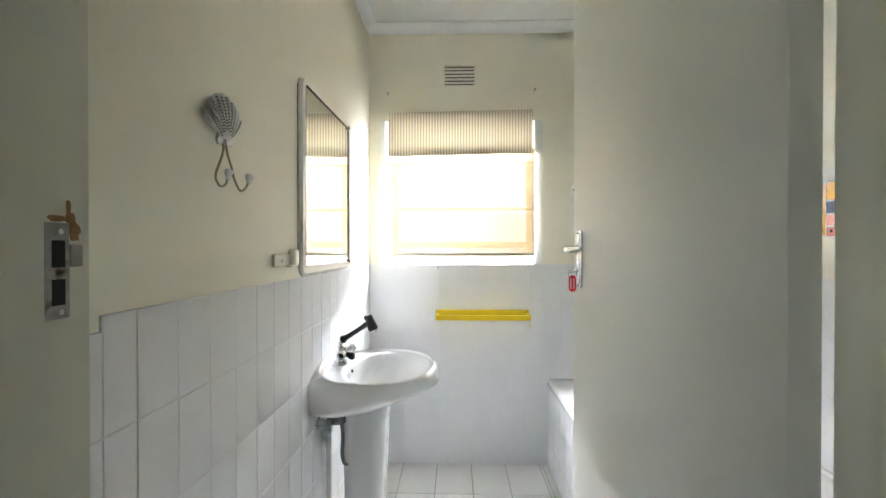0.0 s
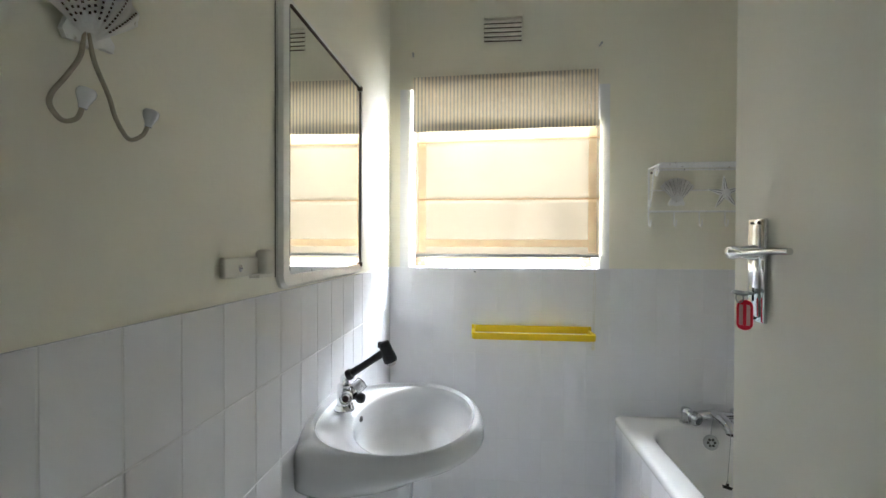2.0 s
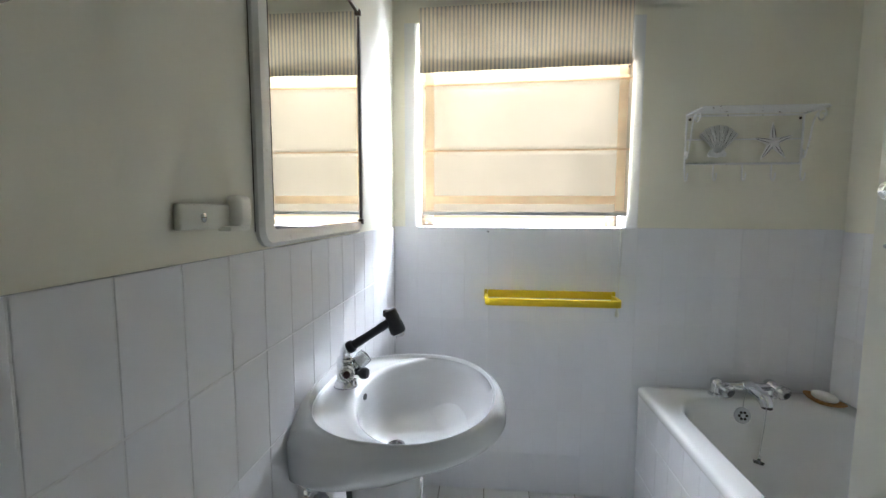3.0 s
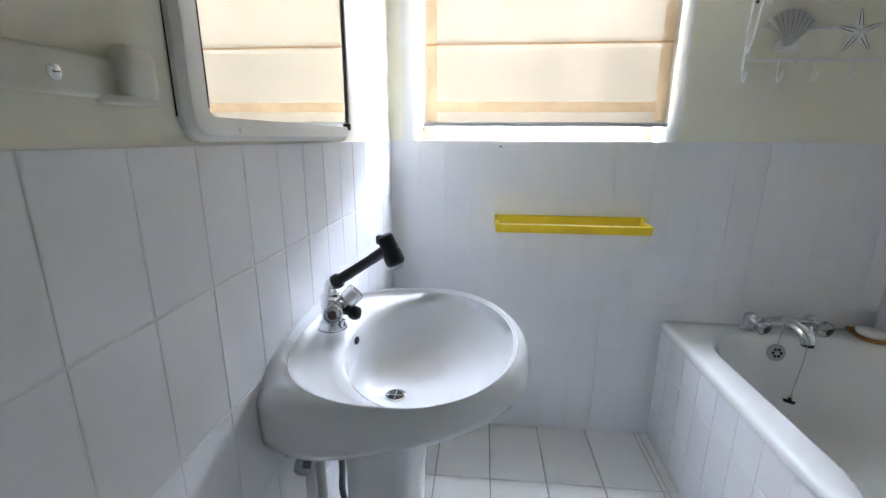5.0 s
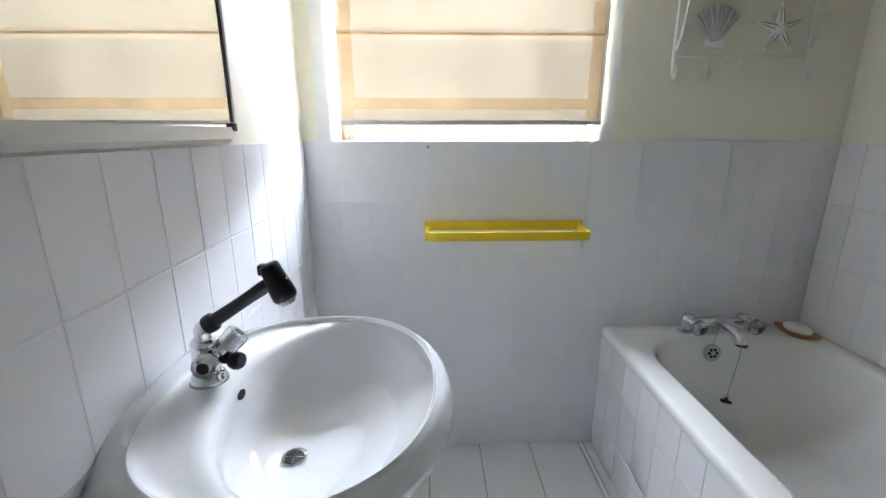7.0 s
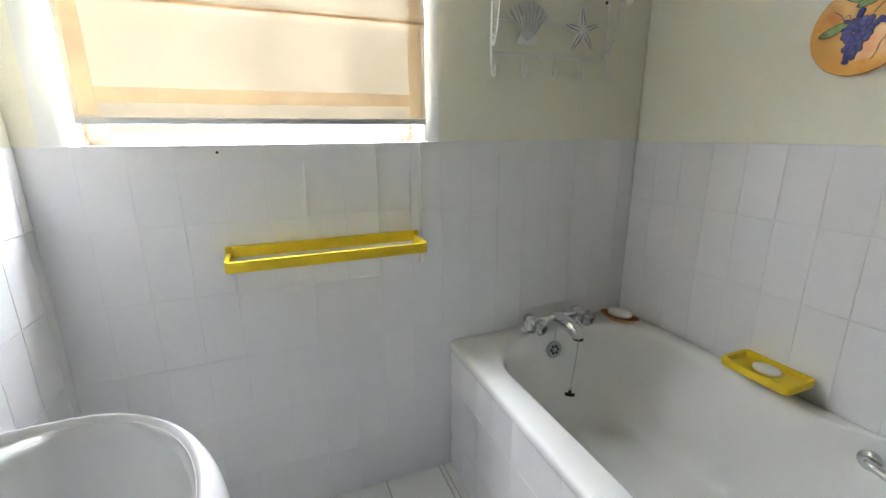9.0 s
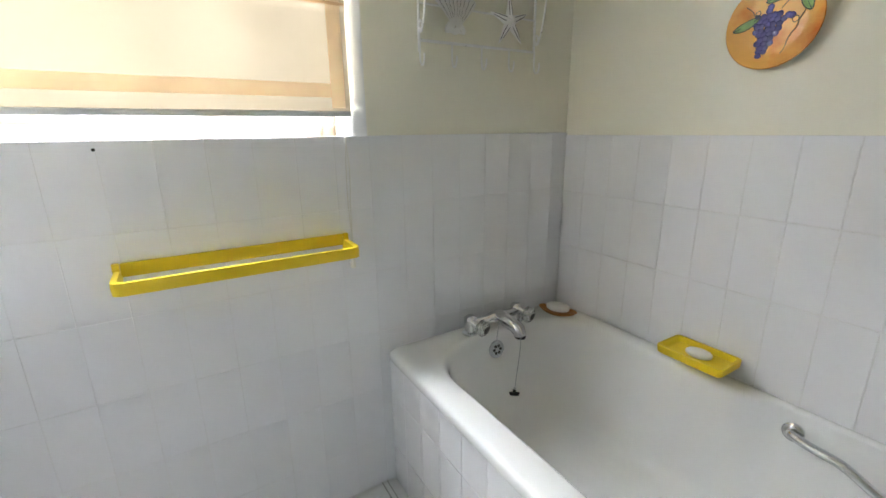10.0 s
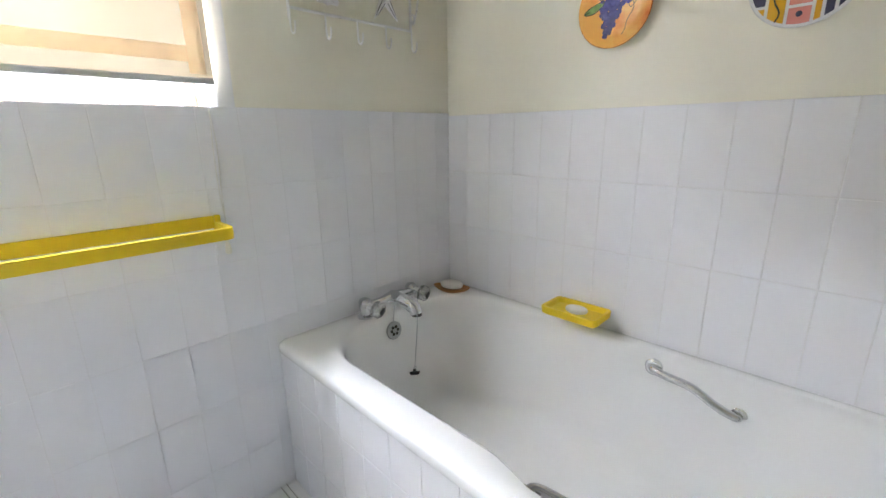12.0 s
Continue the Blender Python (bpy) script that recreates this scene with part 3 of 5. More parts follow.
def wall_rack():
    """White wire rack with a slatted shelf, shell, starfish and hooks."""
    k = empty("hook_rack", pose(0, FAR, 0), "distressed white metal rack with shell, starfish and hooks", "hook rack")
    x0, x1, d = 0.742, 1.176, 0.135
    zt, zm, zb = 1.628, 1.535, 1.440
    wire = 0.0042
    for pts in (((x0, -0.008, zb - 0.03), (x0, -0.008, zt + 0.004)), ((x1, -0.008, zb), (x1, -0.008, zt + 0.004))):
        part("upright", tube(pts, wire), WHITE_METAL, k)
    for z in (zt, zm, zb):
        part("crossbar", tube([(x0, -0.008, z), (x1, -0.008, z)], wire if z != zm else 0.003), WHITE_METAL, k)
    for x in (x0, x1):
        part("shelf_arm", rbox((x - 0.005, -d, zt), (x + 0.005, -0.008, zt + 0.007), 0.001, 1), WHITE_METAL, k)
        s = []
        for i in range(12):
            a = math.pi * (0.5 + 1.7 * i / 11)
            rr = 0.007 + 0.014 * i / 11
            s.append((x, -d + 0.034 + rr * math.cos(a), zt - 0.024 + rr * math.sin(a)))
        s2 = [(x, -0.016, zb + 0.03), (x, -0.021, zb + 0.024), (x, -0.028, zb + 0.032), (x, -0.022, zb + 0.048), (x, -0.012, zb + 0.044), (x, -0.013, zb + 0.025), (x, -0.03, zb + 0.022)]
        arch = [(x, -d + 0.015, zt - 0.03), (x, -d + 0.02, zt - 0.008), (x, -d + 0.045, zt - 0.004), (x, -0.062, zt - 0.03), (x, -0.048, zb + 0.09), (x, -0.036, zb + 0.045), (x, -0.022, zb + 0.02), (x, -0.010, zb + 0.03)]
        part("scroll", tube(curve(arch), 0.0032, 7), WHITE_METAL, k)
        part("scroll", tube(curve(s, 3), 0.003, 7), WHITE_METAL, k)
        part("scroll", tube(curve(s2, 4), 0.003, 7), WHITE_METAL, k)
    for i in range(6):
        y = -0.02 - (d - 0.024) * i / 5
        part("shelf_slat", tube([(x0, y, zt + 0.008), (x1, y, zt + 0.008)], 0.0032), WHITE_METAL, k)
    for i in range(5):
        x = x0 + (x1 - x0) * i / 4
        part("hook", tube(curve([(x, -0.012, zb), (x, -0.012, zb - 0.045), (x, -0.018, zb - 0.064), (x, -0.030, zb - 0.066), (x, -0.037, zb - 0.052), (x, -0.037, zb - 0.038)]), 0.0028, 7), WHITE_METAL, k)
    m = Matrix(((1, 0, 0, 0), (0, 0, -1, -0.008), (0, 1, 0, 0), (0, 0, 0, 1)))
    scallop(k, (0.861, 1.470), 0.119, m, False, half=43, lift_by=0.010)
    # five-armed starfish in relief
    bm = bmesh.new()
    cx, cz, R = 1.066, 1.520, 0.078
    top = bm.verts.new((cx, -0.030, cz))
    rim, base = [], []
    for i in range(10):
        a = math.pi / 2 + math.pi * i / 5 + 0.06
        rr = R if i % 2 == 0 else R * 0.29
        rim.append(bm.verts.new((cx + rr * math.cos(a), -0.016 if i % 2 == 0 else -0.014, cz + rr * math.sin(a))))
        base.append(bm.verts.new((cx + rr * math.cos(a), -0.010, cz + rr * math.sin(a))))
    for i in range(10):
        j = (i + 1) % 10
        bm.faces.new((top, rim[i], rim[j]))
        bm.faces.new((rim[i], base[i], base[j], rim[j]))
    bm.faces.new(base)
    bmesh.ops.subdivide_edges(bm, edges=bm.edges, cuts=1)
    star = part("starfish", bm, PALE_METAL, k, "distressed white starfish", 20)
    for i in range(5):
        a = math.pi / 2 + 2 * math.pi * i / 5 + 0.06
        ca, sa = math.cos(a), math.sin(a)
        for s in (-1, 1):
            pts = [(cx + q * R * ca - s * w * sa, -0.0298 + 0.0145 * q + h, cz + q * R * sa + s * w * ca) for q, w, h in ((0.22, 0.0060, 0.0045), (0.45, 0.0050, 0.0036), (0.68, 0.0034, 0.0024), (0.88, 0.0016, 0.0014))]
            part("groove", tube(pts, [0.0006, 0.0011, 0.0010, 0.0005], 5), BROWN, star)
    for x in (x0 + 0.012, x1 - 0.012):
        part("screw", lathe([(0.005, 0), (0.005, 0.003), (0.003, 0.005)], 12, along((x, -0.006, zt - 0.014), (x, -1, zt - 0.014))), BROWN, k)


wall_rack()

# ---- basin wall ----


def shell_hook():
    k = empty("shell_hook", LEFT, "distressed white shell wall hook with two knobs", "wall hook")
    m = Matrix(((0, 0, 1, 0.001), (1, 0, 0, 0), (0, 1, 0, 0), (0, 0, 0, 1))) @ Matrix.Translation((1.068, 1.520, 0)) @ Matrix.Rotation(radians(8), 4, "Z")
    scallop(k, (0, 0), 0.111, m)
    part("wire", tube(curve([(0.008, 1.060, 1.53), (0.010, 1.054, 1.50), (0.012, 1.036, 1.470), (0.015, 1.017, 1.444), (0.018, 1.013, 1.429), (0.022, 1.022, 1.417), (0.027, 1.033, 1.422), (0.029, 1.038, 1.436)]), 0.0026, 8), AGED_WIRE, k)
    part("wire", tube(curve([(0.008, 1.065, 1.53), (0.010, 1.072, 1.498), (0.012, 1.088, 1.465), (0.013, 1.094, 1.446), (0.018, 1.099, 1.428), (0.022, 1.108, 1.4175), (0.027, 1.121, 1.426), (0.030, 1.127, 1.440)]), 0.0026, 8), AGED_WIRE, k)
    for y, z, x in ((1.038, 1.434, 0.029), (1.127, 1.438, 0.030)):
        part("knob", lathe([(0.0040, 0), (0.0045, 0.004), (0.0090, 0.015), (0.0092, 0.020), (0.0075, 0.0225), (0.001, 0.023)], 18, along((x, y, z), (x + 0.15, y + 0.12, z + 1))), CERAMIC, k, "white porcelain knob")


shell_hook()


def bracket():
    b = empty("rail_bracket", LEFT, "cream plastic towel rail bracket without its rail", "bracket")
    z0, z1 = 1.225, 1.262
    part("plate", rbox((0.0006, 1.317, z0), (0.012, 1.440, z1), 0.004, 3), CREAM_PLASTIC, b)
    part("hook_end", rbox((0.003, 1.424, z0 - 0.001), (0.029, 1.463, z1 + 0.014), 0.010, 4), CREAM_PLASTIC, b)
    part("lip", rbox((0.004, 1.405, z0 - 0.0045), (0.026, 1.459, z0 + 0.003), 0.002), CREAM_PLASTIC, b)
    screw = part("screw", lathe([(0.0065, 0), (0.0065, 0.0012), (0.004, 0.0026)], 16, along((0.0118, 1.364, 1.242), (1, 1.364, 1.242))), CHROME, b)
    part("slot", rbox((0.0138, 1.3605, 1.2414), (0.0146, 1.3675, 1.2426), 0), DARK, screw)


bracket()


def wall_mirror():
    k = empty("mirror", LEFT, "bathroom mirror in a rounded white plastic frame", "mirror")
    y0, y1, z0, z1, d = 1.516, 2.124, 1.184, 1.860, 0.016
    iy0, iy1, iz0, iz1 = 1.559, 2.114, 1.2155, 1.845
    def ring(a0, a1, b0, b1, r, x):
        return [Vector((x, p.x, p.y)) for p in rounded((a0 + a1) / 2, (b0 + b1) / 2, (a1 - a0) / 2, (b1 - b0) / 2, r, 0, 6)]
    bm = bmesh.new()
    loft(bm, [ring(y0, y1, z0, z1, 0.035, 0.0006), ring(y0, y1, z0, z1, 0.035, d - 0.008), ring(y0 + 0.008, y1 - 0.005, z0 + 0.008, z1 - 0.008, 0.028, d),
              ring(iy0 - 0.008, iy1 + 0.003, iz0 - 0.008, iz1 + 0.006, 0.02, d), ring(iy0, iy1, iz0, iz1, 0.014, d - 0.003), ring(iy0, iy1, iz0, iz1, 0.014, d - 0.009)], True, False)
    part("frame", bm, PLASTIC, k)
    # dark strip at the wall, drawn in place of the frame's shadow line
    part("shade_backing", rbox((0.0004, y0 - 0.0012, z0 + 0.03), (0.0016, y1 - 0.006, z1 - 0.03), 0), DARK, k, "dark strip in place of the shadow line beside the frame")
    bm = bmesh.new()
    loft(bm, [ring(iy0 - 0.001, iy1 + 0.001, iz0 - 0.001, iz1 + 0.001, 0.013, d - 0.0085), ring(iy0 - 0.001, iy1 + 0.001, iz0 - 0.001, iz1 + 0.001, 0.013, d - 0.006)])
    part("mirror_glass", bm, MIRROR, k)
    part("edge_strip", rbox((d - 0.006, iy0, iz0 + 0.01), (d - 0.002, iy0 + 0.002, iz1 - 0.01), 0.0005, 1), DARK, k, "dark glass edge")
    part("edge_strip", rbox((d - 0.0055, iy1 - 0.0012, iz0 + 0.01), (d - 0.003, iy1, iz1 - 0.01), 0.0005, 1), BROWN, k)
    part("edge_strip", rbox((d - 0.006, iy0 + 0.01, iz1 - 0.004), (d - 0.002, iy1 - 0.004, iz1), 0.0005, 1), BROWN, k)
    part("screw_cover", lathe([(0.0042, 0), (0.0042, 0.0008), (0.003, 0.0014)], 14, along((d - 0.0004, 1.622, z0 + 0.016), (1, 1.622, z0 + 0.016))), PLASTIC, k)
    for z in (iz0, iz1):
        part("clip", rbox((d - 0.006, iy1 - 0.012, z - 0.008), (d + 0.002, iy1 + 0.006, z + 0.008), 0.002), BROWN, k)


wall_mirror()


def washbasin():
    """Pedestal basin; local u out of the wall, v along it."""
    yc = 1.802
    b = empty("washbasin", LEFT @ Matrix.Translation((0, yc, 0)), "white ceramic washbasin on a pedestal", "washbasin")
    N = 96
    def outline(s, umin, z, c=0.215, back=None, rise=0.0):
        out = []
        for i in range(N):
            a = 2 * math.pi * i / N
            ca, sa = math.cos(a), math.sin(a)
            au, n = (0.2455, 2.15) if ca >= 0 else (0.300, 2.75)
            w = max(0, min(1, (ca + 0.75) / 1.5))
            k = s if back is None else back + (s - back) * w * w * (3 - 2 * w)
            u = c + k * au * math.copysign(abs(ca) ** (2 / n), ca)
            v = k * (0.260 - 0.026 * max(0, -ca)) * math.copysign(abs(sa) ** (2 / n), sa)
            out.append(Vector((max(u, umin), v, z + rise * max(0, (u - 0.10) / 0.35))))
        return out
    def bowl(s, z, c):
        return [Vector((c + s * 0.168 * math.cos(2 * math.pi * i / N), s * 0.236 * math.sin(2 * math.pi * i / N), z)) for i in range(N)]
    def lip(z):
        """The bowl's edge: an ellipse that merges with the rim at the front."""
        out = []
        for i in range(N):
            u, v = 0.270 + 0.172 * math.cos(2 * math.pi * i / N) - 0.232, 0.250 * math.sin(2 * math.pi * i / N)
            k = (abs(u / 0.1955) ** 2.12 + abs(v / 0.2440) ** 2.12) ** (1 / 2.12)
            k = min(1, 1 / max(k, 1e-6))
            out.append(Vector((0.232 + u * k, v * k, z)))
        return out
    def oval(k, z):
        out = []
        for i in range(N):
            ca, sa = math.cos(2 * math.pi * i / N), math.sin(2 * math.pi * i / N)
            e = 2 / (2.12 if ca >= 0 else 2.55)
            out.append(Vector((0.232 + k * (0.203 if ca >= 0 else 0.222) * math.copysign(abs(ca) ** e, ca), k * 0.2530 * math.copysign(abs(sa) ** e, sa), z)))
        return out
    rings = [outline(0.40, 0.0008, 0.680, back=0.95, rise=0.02), outline(0.60, 0.0008, 0.683, back=0.972, rise=0.048), outline(0.785, 0.0008, 0.692, back=0.99, rise=0.060),
             outline(0.922, 0.0008, 0.715, back=0.997, rise=0.050), outline(0.985, 0.0008, 0.742, back=1.0, rise=0.020), outline(1.0, 0.0008, 0.762), outline(0.999, 0.0010, 0.774)]
    outer = outline(0.995, 0.002, 0.780)
    for t, z in ((0.06, 0.7835), (0.18, 0.7935), (0.36, 0.8020), (0.58, 0.8080), (0.80, 0.8113)):
        rings.append([Vector((*p.lerp(q, t).xy, z)) for p, q in zip(outer, oval(1.008, 0.81))])
    rings += [oval(1.004, 0.8132), oval(0.998, 0.8146), oval(0.990, 0.8140), oval(0.981, 0.8110), oval(0.972, 0.8078)]
    # the back climbs the wall in an arch behind the tap
    for ring, f in zip(rings[4:], (0.15, 0.5, 0.9, 1, 1, 1, 1, 1)):
        for p in ring:
            arch = 0.770 + 0.072 * max(0, 1 - (abs(p.y) / 0.198) ** 3) ** 0.6
            w = max(0, min(1, (0.068 - p.x) / 0.068))
            w = f * w * w * (3 - 2 * w)
            p.z = max(p.z, p.z + (arch - p.z) * w)
    inner, edge = rings[-1], lip(0.8040)
    for t in (0.25, 0.5, 0.75):
        mid = []
        for p, q in zip(inner, edge):
            w = p.lerp(q, t)
            side = max(0, min(1, (abs(w.y) - 0.085) / 0.05)) * max(0, min(1, (0.24 - w.x) / 0.08))
            w.z = 0.8072 - 0.006 * side * math.sin(math.pi * t)
            mid.append(w)
        rings.append(mid)
    rings += [edge, bowl(0.985, 0.796, 0.268), bowl(0.95, 0.778, 0.264), bowl(0.88, 0.750, 0.252), bowl(0.79, 0.722, 0.235), bowl(0.66, 0.696, 0.222), bowl(0.50, 0.682, 0.208),
              bowl(0.32, 0.674, 0.198), bowl(0.17, 0.6705, 0.192), [Vector((0.190 + 0.024 * math.cos(2 * math.pi * i / N), -0.006 + 0.024 * math.sin(2 * math.pi * i / N), 0.6685)) for i in range(N)]]
    part("bowl", loft(bmesh.new(), rings, False, True), CERAMIC, b, sharp=60)
    drain = part("drain", lathe([(0.0215, 0.6590), (0.0215, 0.6612), (0.0185, 0.6618), (0.0165, 0.6600), (0.0165, 0.6595)], 28, Matrix.Translation((0.190, -0.006, 0.010))), CHROME, b, "chrome waste ring")
    part("waste_hole", lathe([(0.0160, 0.6596), (0.0160, 0.6604)], 24, Matrix.Translation((0.190, -0.006, 0.010))), DARK, drain)
    part("cross_bar", rbox((0.175, -0.0067, 0.6703), (0.205, -0.0053, 0.6709), 0), CHROME, drain)
    part("cross_bar", rbox((0.1893, -0.021, 0.6703), (0.1907, 0.009, 0.6709), 0), CHROME, drain)
    part("overflow", lathe([(0.001, 0), (1, 0.0), (1, 0.3), (0.8, 0.4)], 18, along((0.1075, 0.008, 0.783), (1.0, 0.008, 1.05)) @ Matrix.Diagonal((0.0128, 0.0070, 0.004, 1))), DARK, b, "dark overflow slot")
    # pedestal
    def ped(z, c, hu, hv, r):
        return rounded(c, 0, hu, hv, r, z, 8)
    part("pedestal", loft(bmesh.new(), [ped(0.001, 0.165, 0.105, 0.10, 0.05), ped(0.03, 0.165, 0.103, 0.098, 0.05), ped(0.08, 0.165, 0.085, 0.080, 0.05), ped(0.30, 0.165, 0.078, 0.074, 0.048), ped(0.52, 0.168, 0.084, 0.080, 0.052), ped(0.667, 0.172, 0.090, 0.086, 0.056)], True, False), CERAMIC, b)


washbasin()


def basin_tap():
    t = empty("basin_mixer", LEFT @ Matrix.Translation((0.052, 1.816, 0.806)), "chrome basin mixer with black pull-out spray", "tap")
    at = Matrix.Translation((0.003, 0.002, 0))
    base = part("base_flange", lathe([(0.029, -0.006), (0.029, 0.005), (0.0275, 0.008), (0.0255, 0.014), (0.0225, 0.017), (0.001, 0.018)], 28, at), CHROME, t)
    part("gasket", lathe([(0.0298, -0.006), (0.0298, 0.0015)], 28, at), RUBBER, base)
    part("body", lathe([(0.0215, 0.014), (0.0210, 0.030), (0.0210, 0.060), (0.0204, 0.063), (0.0204, 0.065), (0.0213, 0.0665), (0.0213, 0.071), (0.019, 0.074), (0.0135, 0.0755), (0.0128, 0.079), (0.0128, 0.084)], 28, at), CHROME, t)
    part("cross_body", tube(curve([(0.018, -0.024, 0.046), (0.014, -0.012, 0.046), (0.016, 0.004, 0.047), (0.024, 0.011, 0.050), (0.032, 0.015, 0.056)], 4), [0.0135, 0.015, 0.0165, 0.0175, 0.018, 0.018, 0.018, 0.018, 0.018, 0.0178, 0.0175, 0.017, 0.0165, 0.016, 0.0155, 0.0150, 0.0145], 18), CHROME, t)
    part("elbow", tube(curve([(0.003, 0.002, 0.080), (0.003, 0.002, 0.089), (0.006, 0.002, 0.095), (0.013, 0.003, 0.0995), (0.018, 0.003, 0.102)], 5), 0.0128, 16), CHROME, t)
    arm = part("spray_arm", tube(curve([(0.010, 0.003, 0.097), (0.022, 0.004, 0.105), (0.050, 0.006, 0.123), (0.088, 0.009, 0.148), (0.122, 0.012, 0.171)], 6), [0.0112] * 12 + [0.0106] * 7 + [0.0112] * 6, 16), BLACK, t)
    part("collar", lathe([(0.0125, 0), (0.0155, 0.003), (0.0160, 0.010), (0.0155, 0.016), (0.0120, 0.019)], 20, along((0.010, 0.003, 0.097), (0.050, 0.006, 0.123))), BLACK, arm)
    head = along((0.116, 0.012, 0.198), (0.146, 0.014, 0.122))
    hd = part("spray_head", lathe([(0.012, -0.001), (0.0150, 0.001), (0.0165, 0.008), (0.0172, 0.022), (0.0190, 0.036), (0.0202, 0.050), (0.0202, 0.058), (0.018, 0.062)], 24, head), BLACK, t)
    part("spray_rose", lathe([(0.0165, 0.060), (0.0165, 0.065), (0.0145, 0.067), (0.0115, 0.0672), (0.0115, 0.071), (0.009, 0.072)], 20, head), CHROME, hd)
    part("spray_lip", rbox((0.100, 0.004, 0.180), (0.124, 0.020, 0.1985), 0.004), BLACK, hd)
    # chrome block in place of the white highlight on the head's side
    part("spray_glint", rbox((0.1370, 0.008, 0.160), (0.1448, 0.018, 0.178), 0.002), CHROME, hd)

    def knob(a, b, r, length, cap):
        m = along(a, b)
        part("stem", lathe([(0.0105, -0.014), (0.0105, 0.004)], 16, m), CHROME, t)
        rings = []
        for q, z in ((0.62, 0.0), (0.95, 0.003), (1.0, length * 0.2), (1.04, length * 0.8), (0.98, length * 0.95), (0.80, length)):
            ring = []
            for i in range(60):
                w = 2 * math.pi * i / 60
                f = r * q * (1 + 0.020 * math.cos(12 * w))
                ring.append(m @ Vector((f * math.cos(w), f * math.sin(w), z)))
            rings.append(ring)
        kb = part("knob", loft(bmesh.new(), rings), ACRYLIC, t, "clear acrylic knob")
        part("core", lathe([(r * 0.48, 0.003), (r * 0.42, length * 0.85)], 16, m), WHITE_GLAZE, kb)
        part("cap", lathe([(cap, length - 0.0005), (cap, length + 0.0015), (cap * 0.7, length + 0.0025)], 20, m), TAP_CAP, kb)
    knob((0.018, -0.020, 0.046), (0.030, -0.10, 0.052), 0.0180, 0.024, 0.0090)
    knob((0.029, 0.014, 0.053), (0.069, 0.034, 0.095), 0.0188, 0.034, 0.0085)
    part("diverter", lathe([(0.006, -0.010), (0.006, 0.002), (0.012, 0.005), (0.0148, 0.012), (0.0148, 0.019), (0.012, 0.025), (0.004, 0.027)], 20, along((0.036, 0.006, 0.034), (0.1, -0.004, 0.037))), BLACK, t)
    eye = [(0.031 + 0.002 * math.cos(w), -0.010 + 0.005 * math.cos(w), 0.016 + 0.0075 * math.sin(w)) for w in [k * math.pi / 8 for k in range(17)]]
    part("chain_eye", tube(eye, 0.0026, 8), CHROME, t)


basin_tap()


def basin_pipes():
    p = empty("basin_plumbing", LEFT, "chrome stop valve, hose and white waste pipe", "pipework")
    part("valve_body", lathe([(0.015, 0), (0.015, 0.03), (0.011, 0.034), (0.011, 0.055)], 16, along((0.001, 1.690, 0.622), (1, 1.690, 0.622))), STEEL, p)
    part("valve_rose", lathe([(0.026, 0.0), (0.024, 0.006), (0.014, 0.008)], 20, along((0.0065, 1.690, 0.622), (1, 1.690, 0.622))), CHROME, p)
    part("valve_handle", lathe([(0.010, 0), (0.010, 0.014), (0.018, 0.018), (0.020, 0.030), (0.019, 0.042), (0.012, 0.047)], 8, along((0.042, 1.686, 0.618), (0.058, 1.60, 0.560))), STEEL, p)
    part("supply_hose", tube(curve([(0.052, 1.694, 0.624), (0.066, 1.702, 0.650), (0.086, 1.715, 0.632), (0.094, 1.722, 0.56), (0.091, 1.722, 0.49), (0.103, 1.728, 0.447), (0.122, 1.745, 0.46), (0.128, 1.76, 0.52)]), 0.0066, 10), HOSE, p)
    part("trap", tube(curve([(0.17, 1.80, 0.645), (0.12, 1.765, 0.628), (0.080, 1.740, 0.616), (0.034, 1.752, 0.608)]), 0.020, 14), HOSE, p)
    # thin pipe widened as stand-in for a patch of direct light on the wall
    part("waste_pipe", tube(curve([(0.028, 1.765, 0.606), (0.022, 1.775, 0.56), (0.020, 1.785, 0.45), (0.020, 1.79, 0.3), (0.020, 1.79, 0.001)]), 0.012, 12), PLASTIC, p, "white plastic waste pipe, widened to stand in for light on the wall")


basin_pipes()

# ---- bath ----
BX0, BX1, BY0, BY1 = 0.600, RIGHT - 0.0055, 0.905, FAR - 0.0055


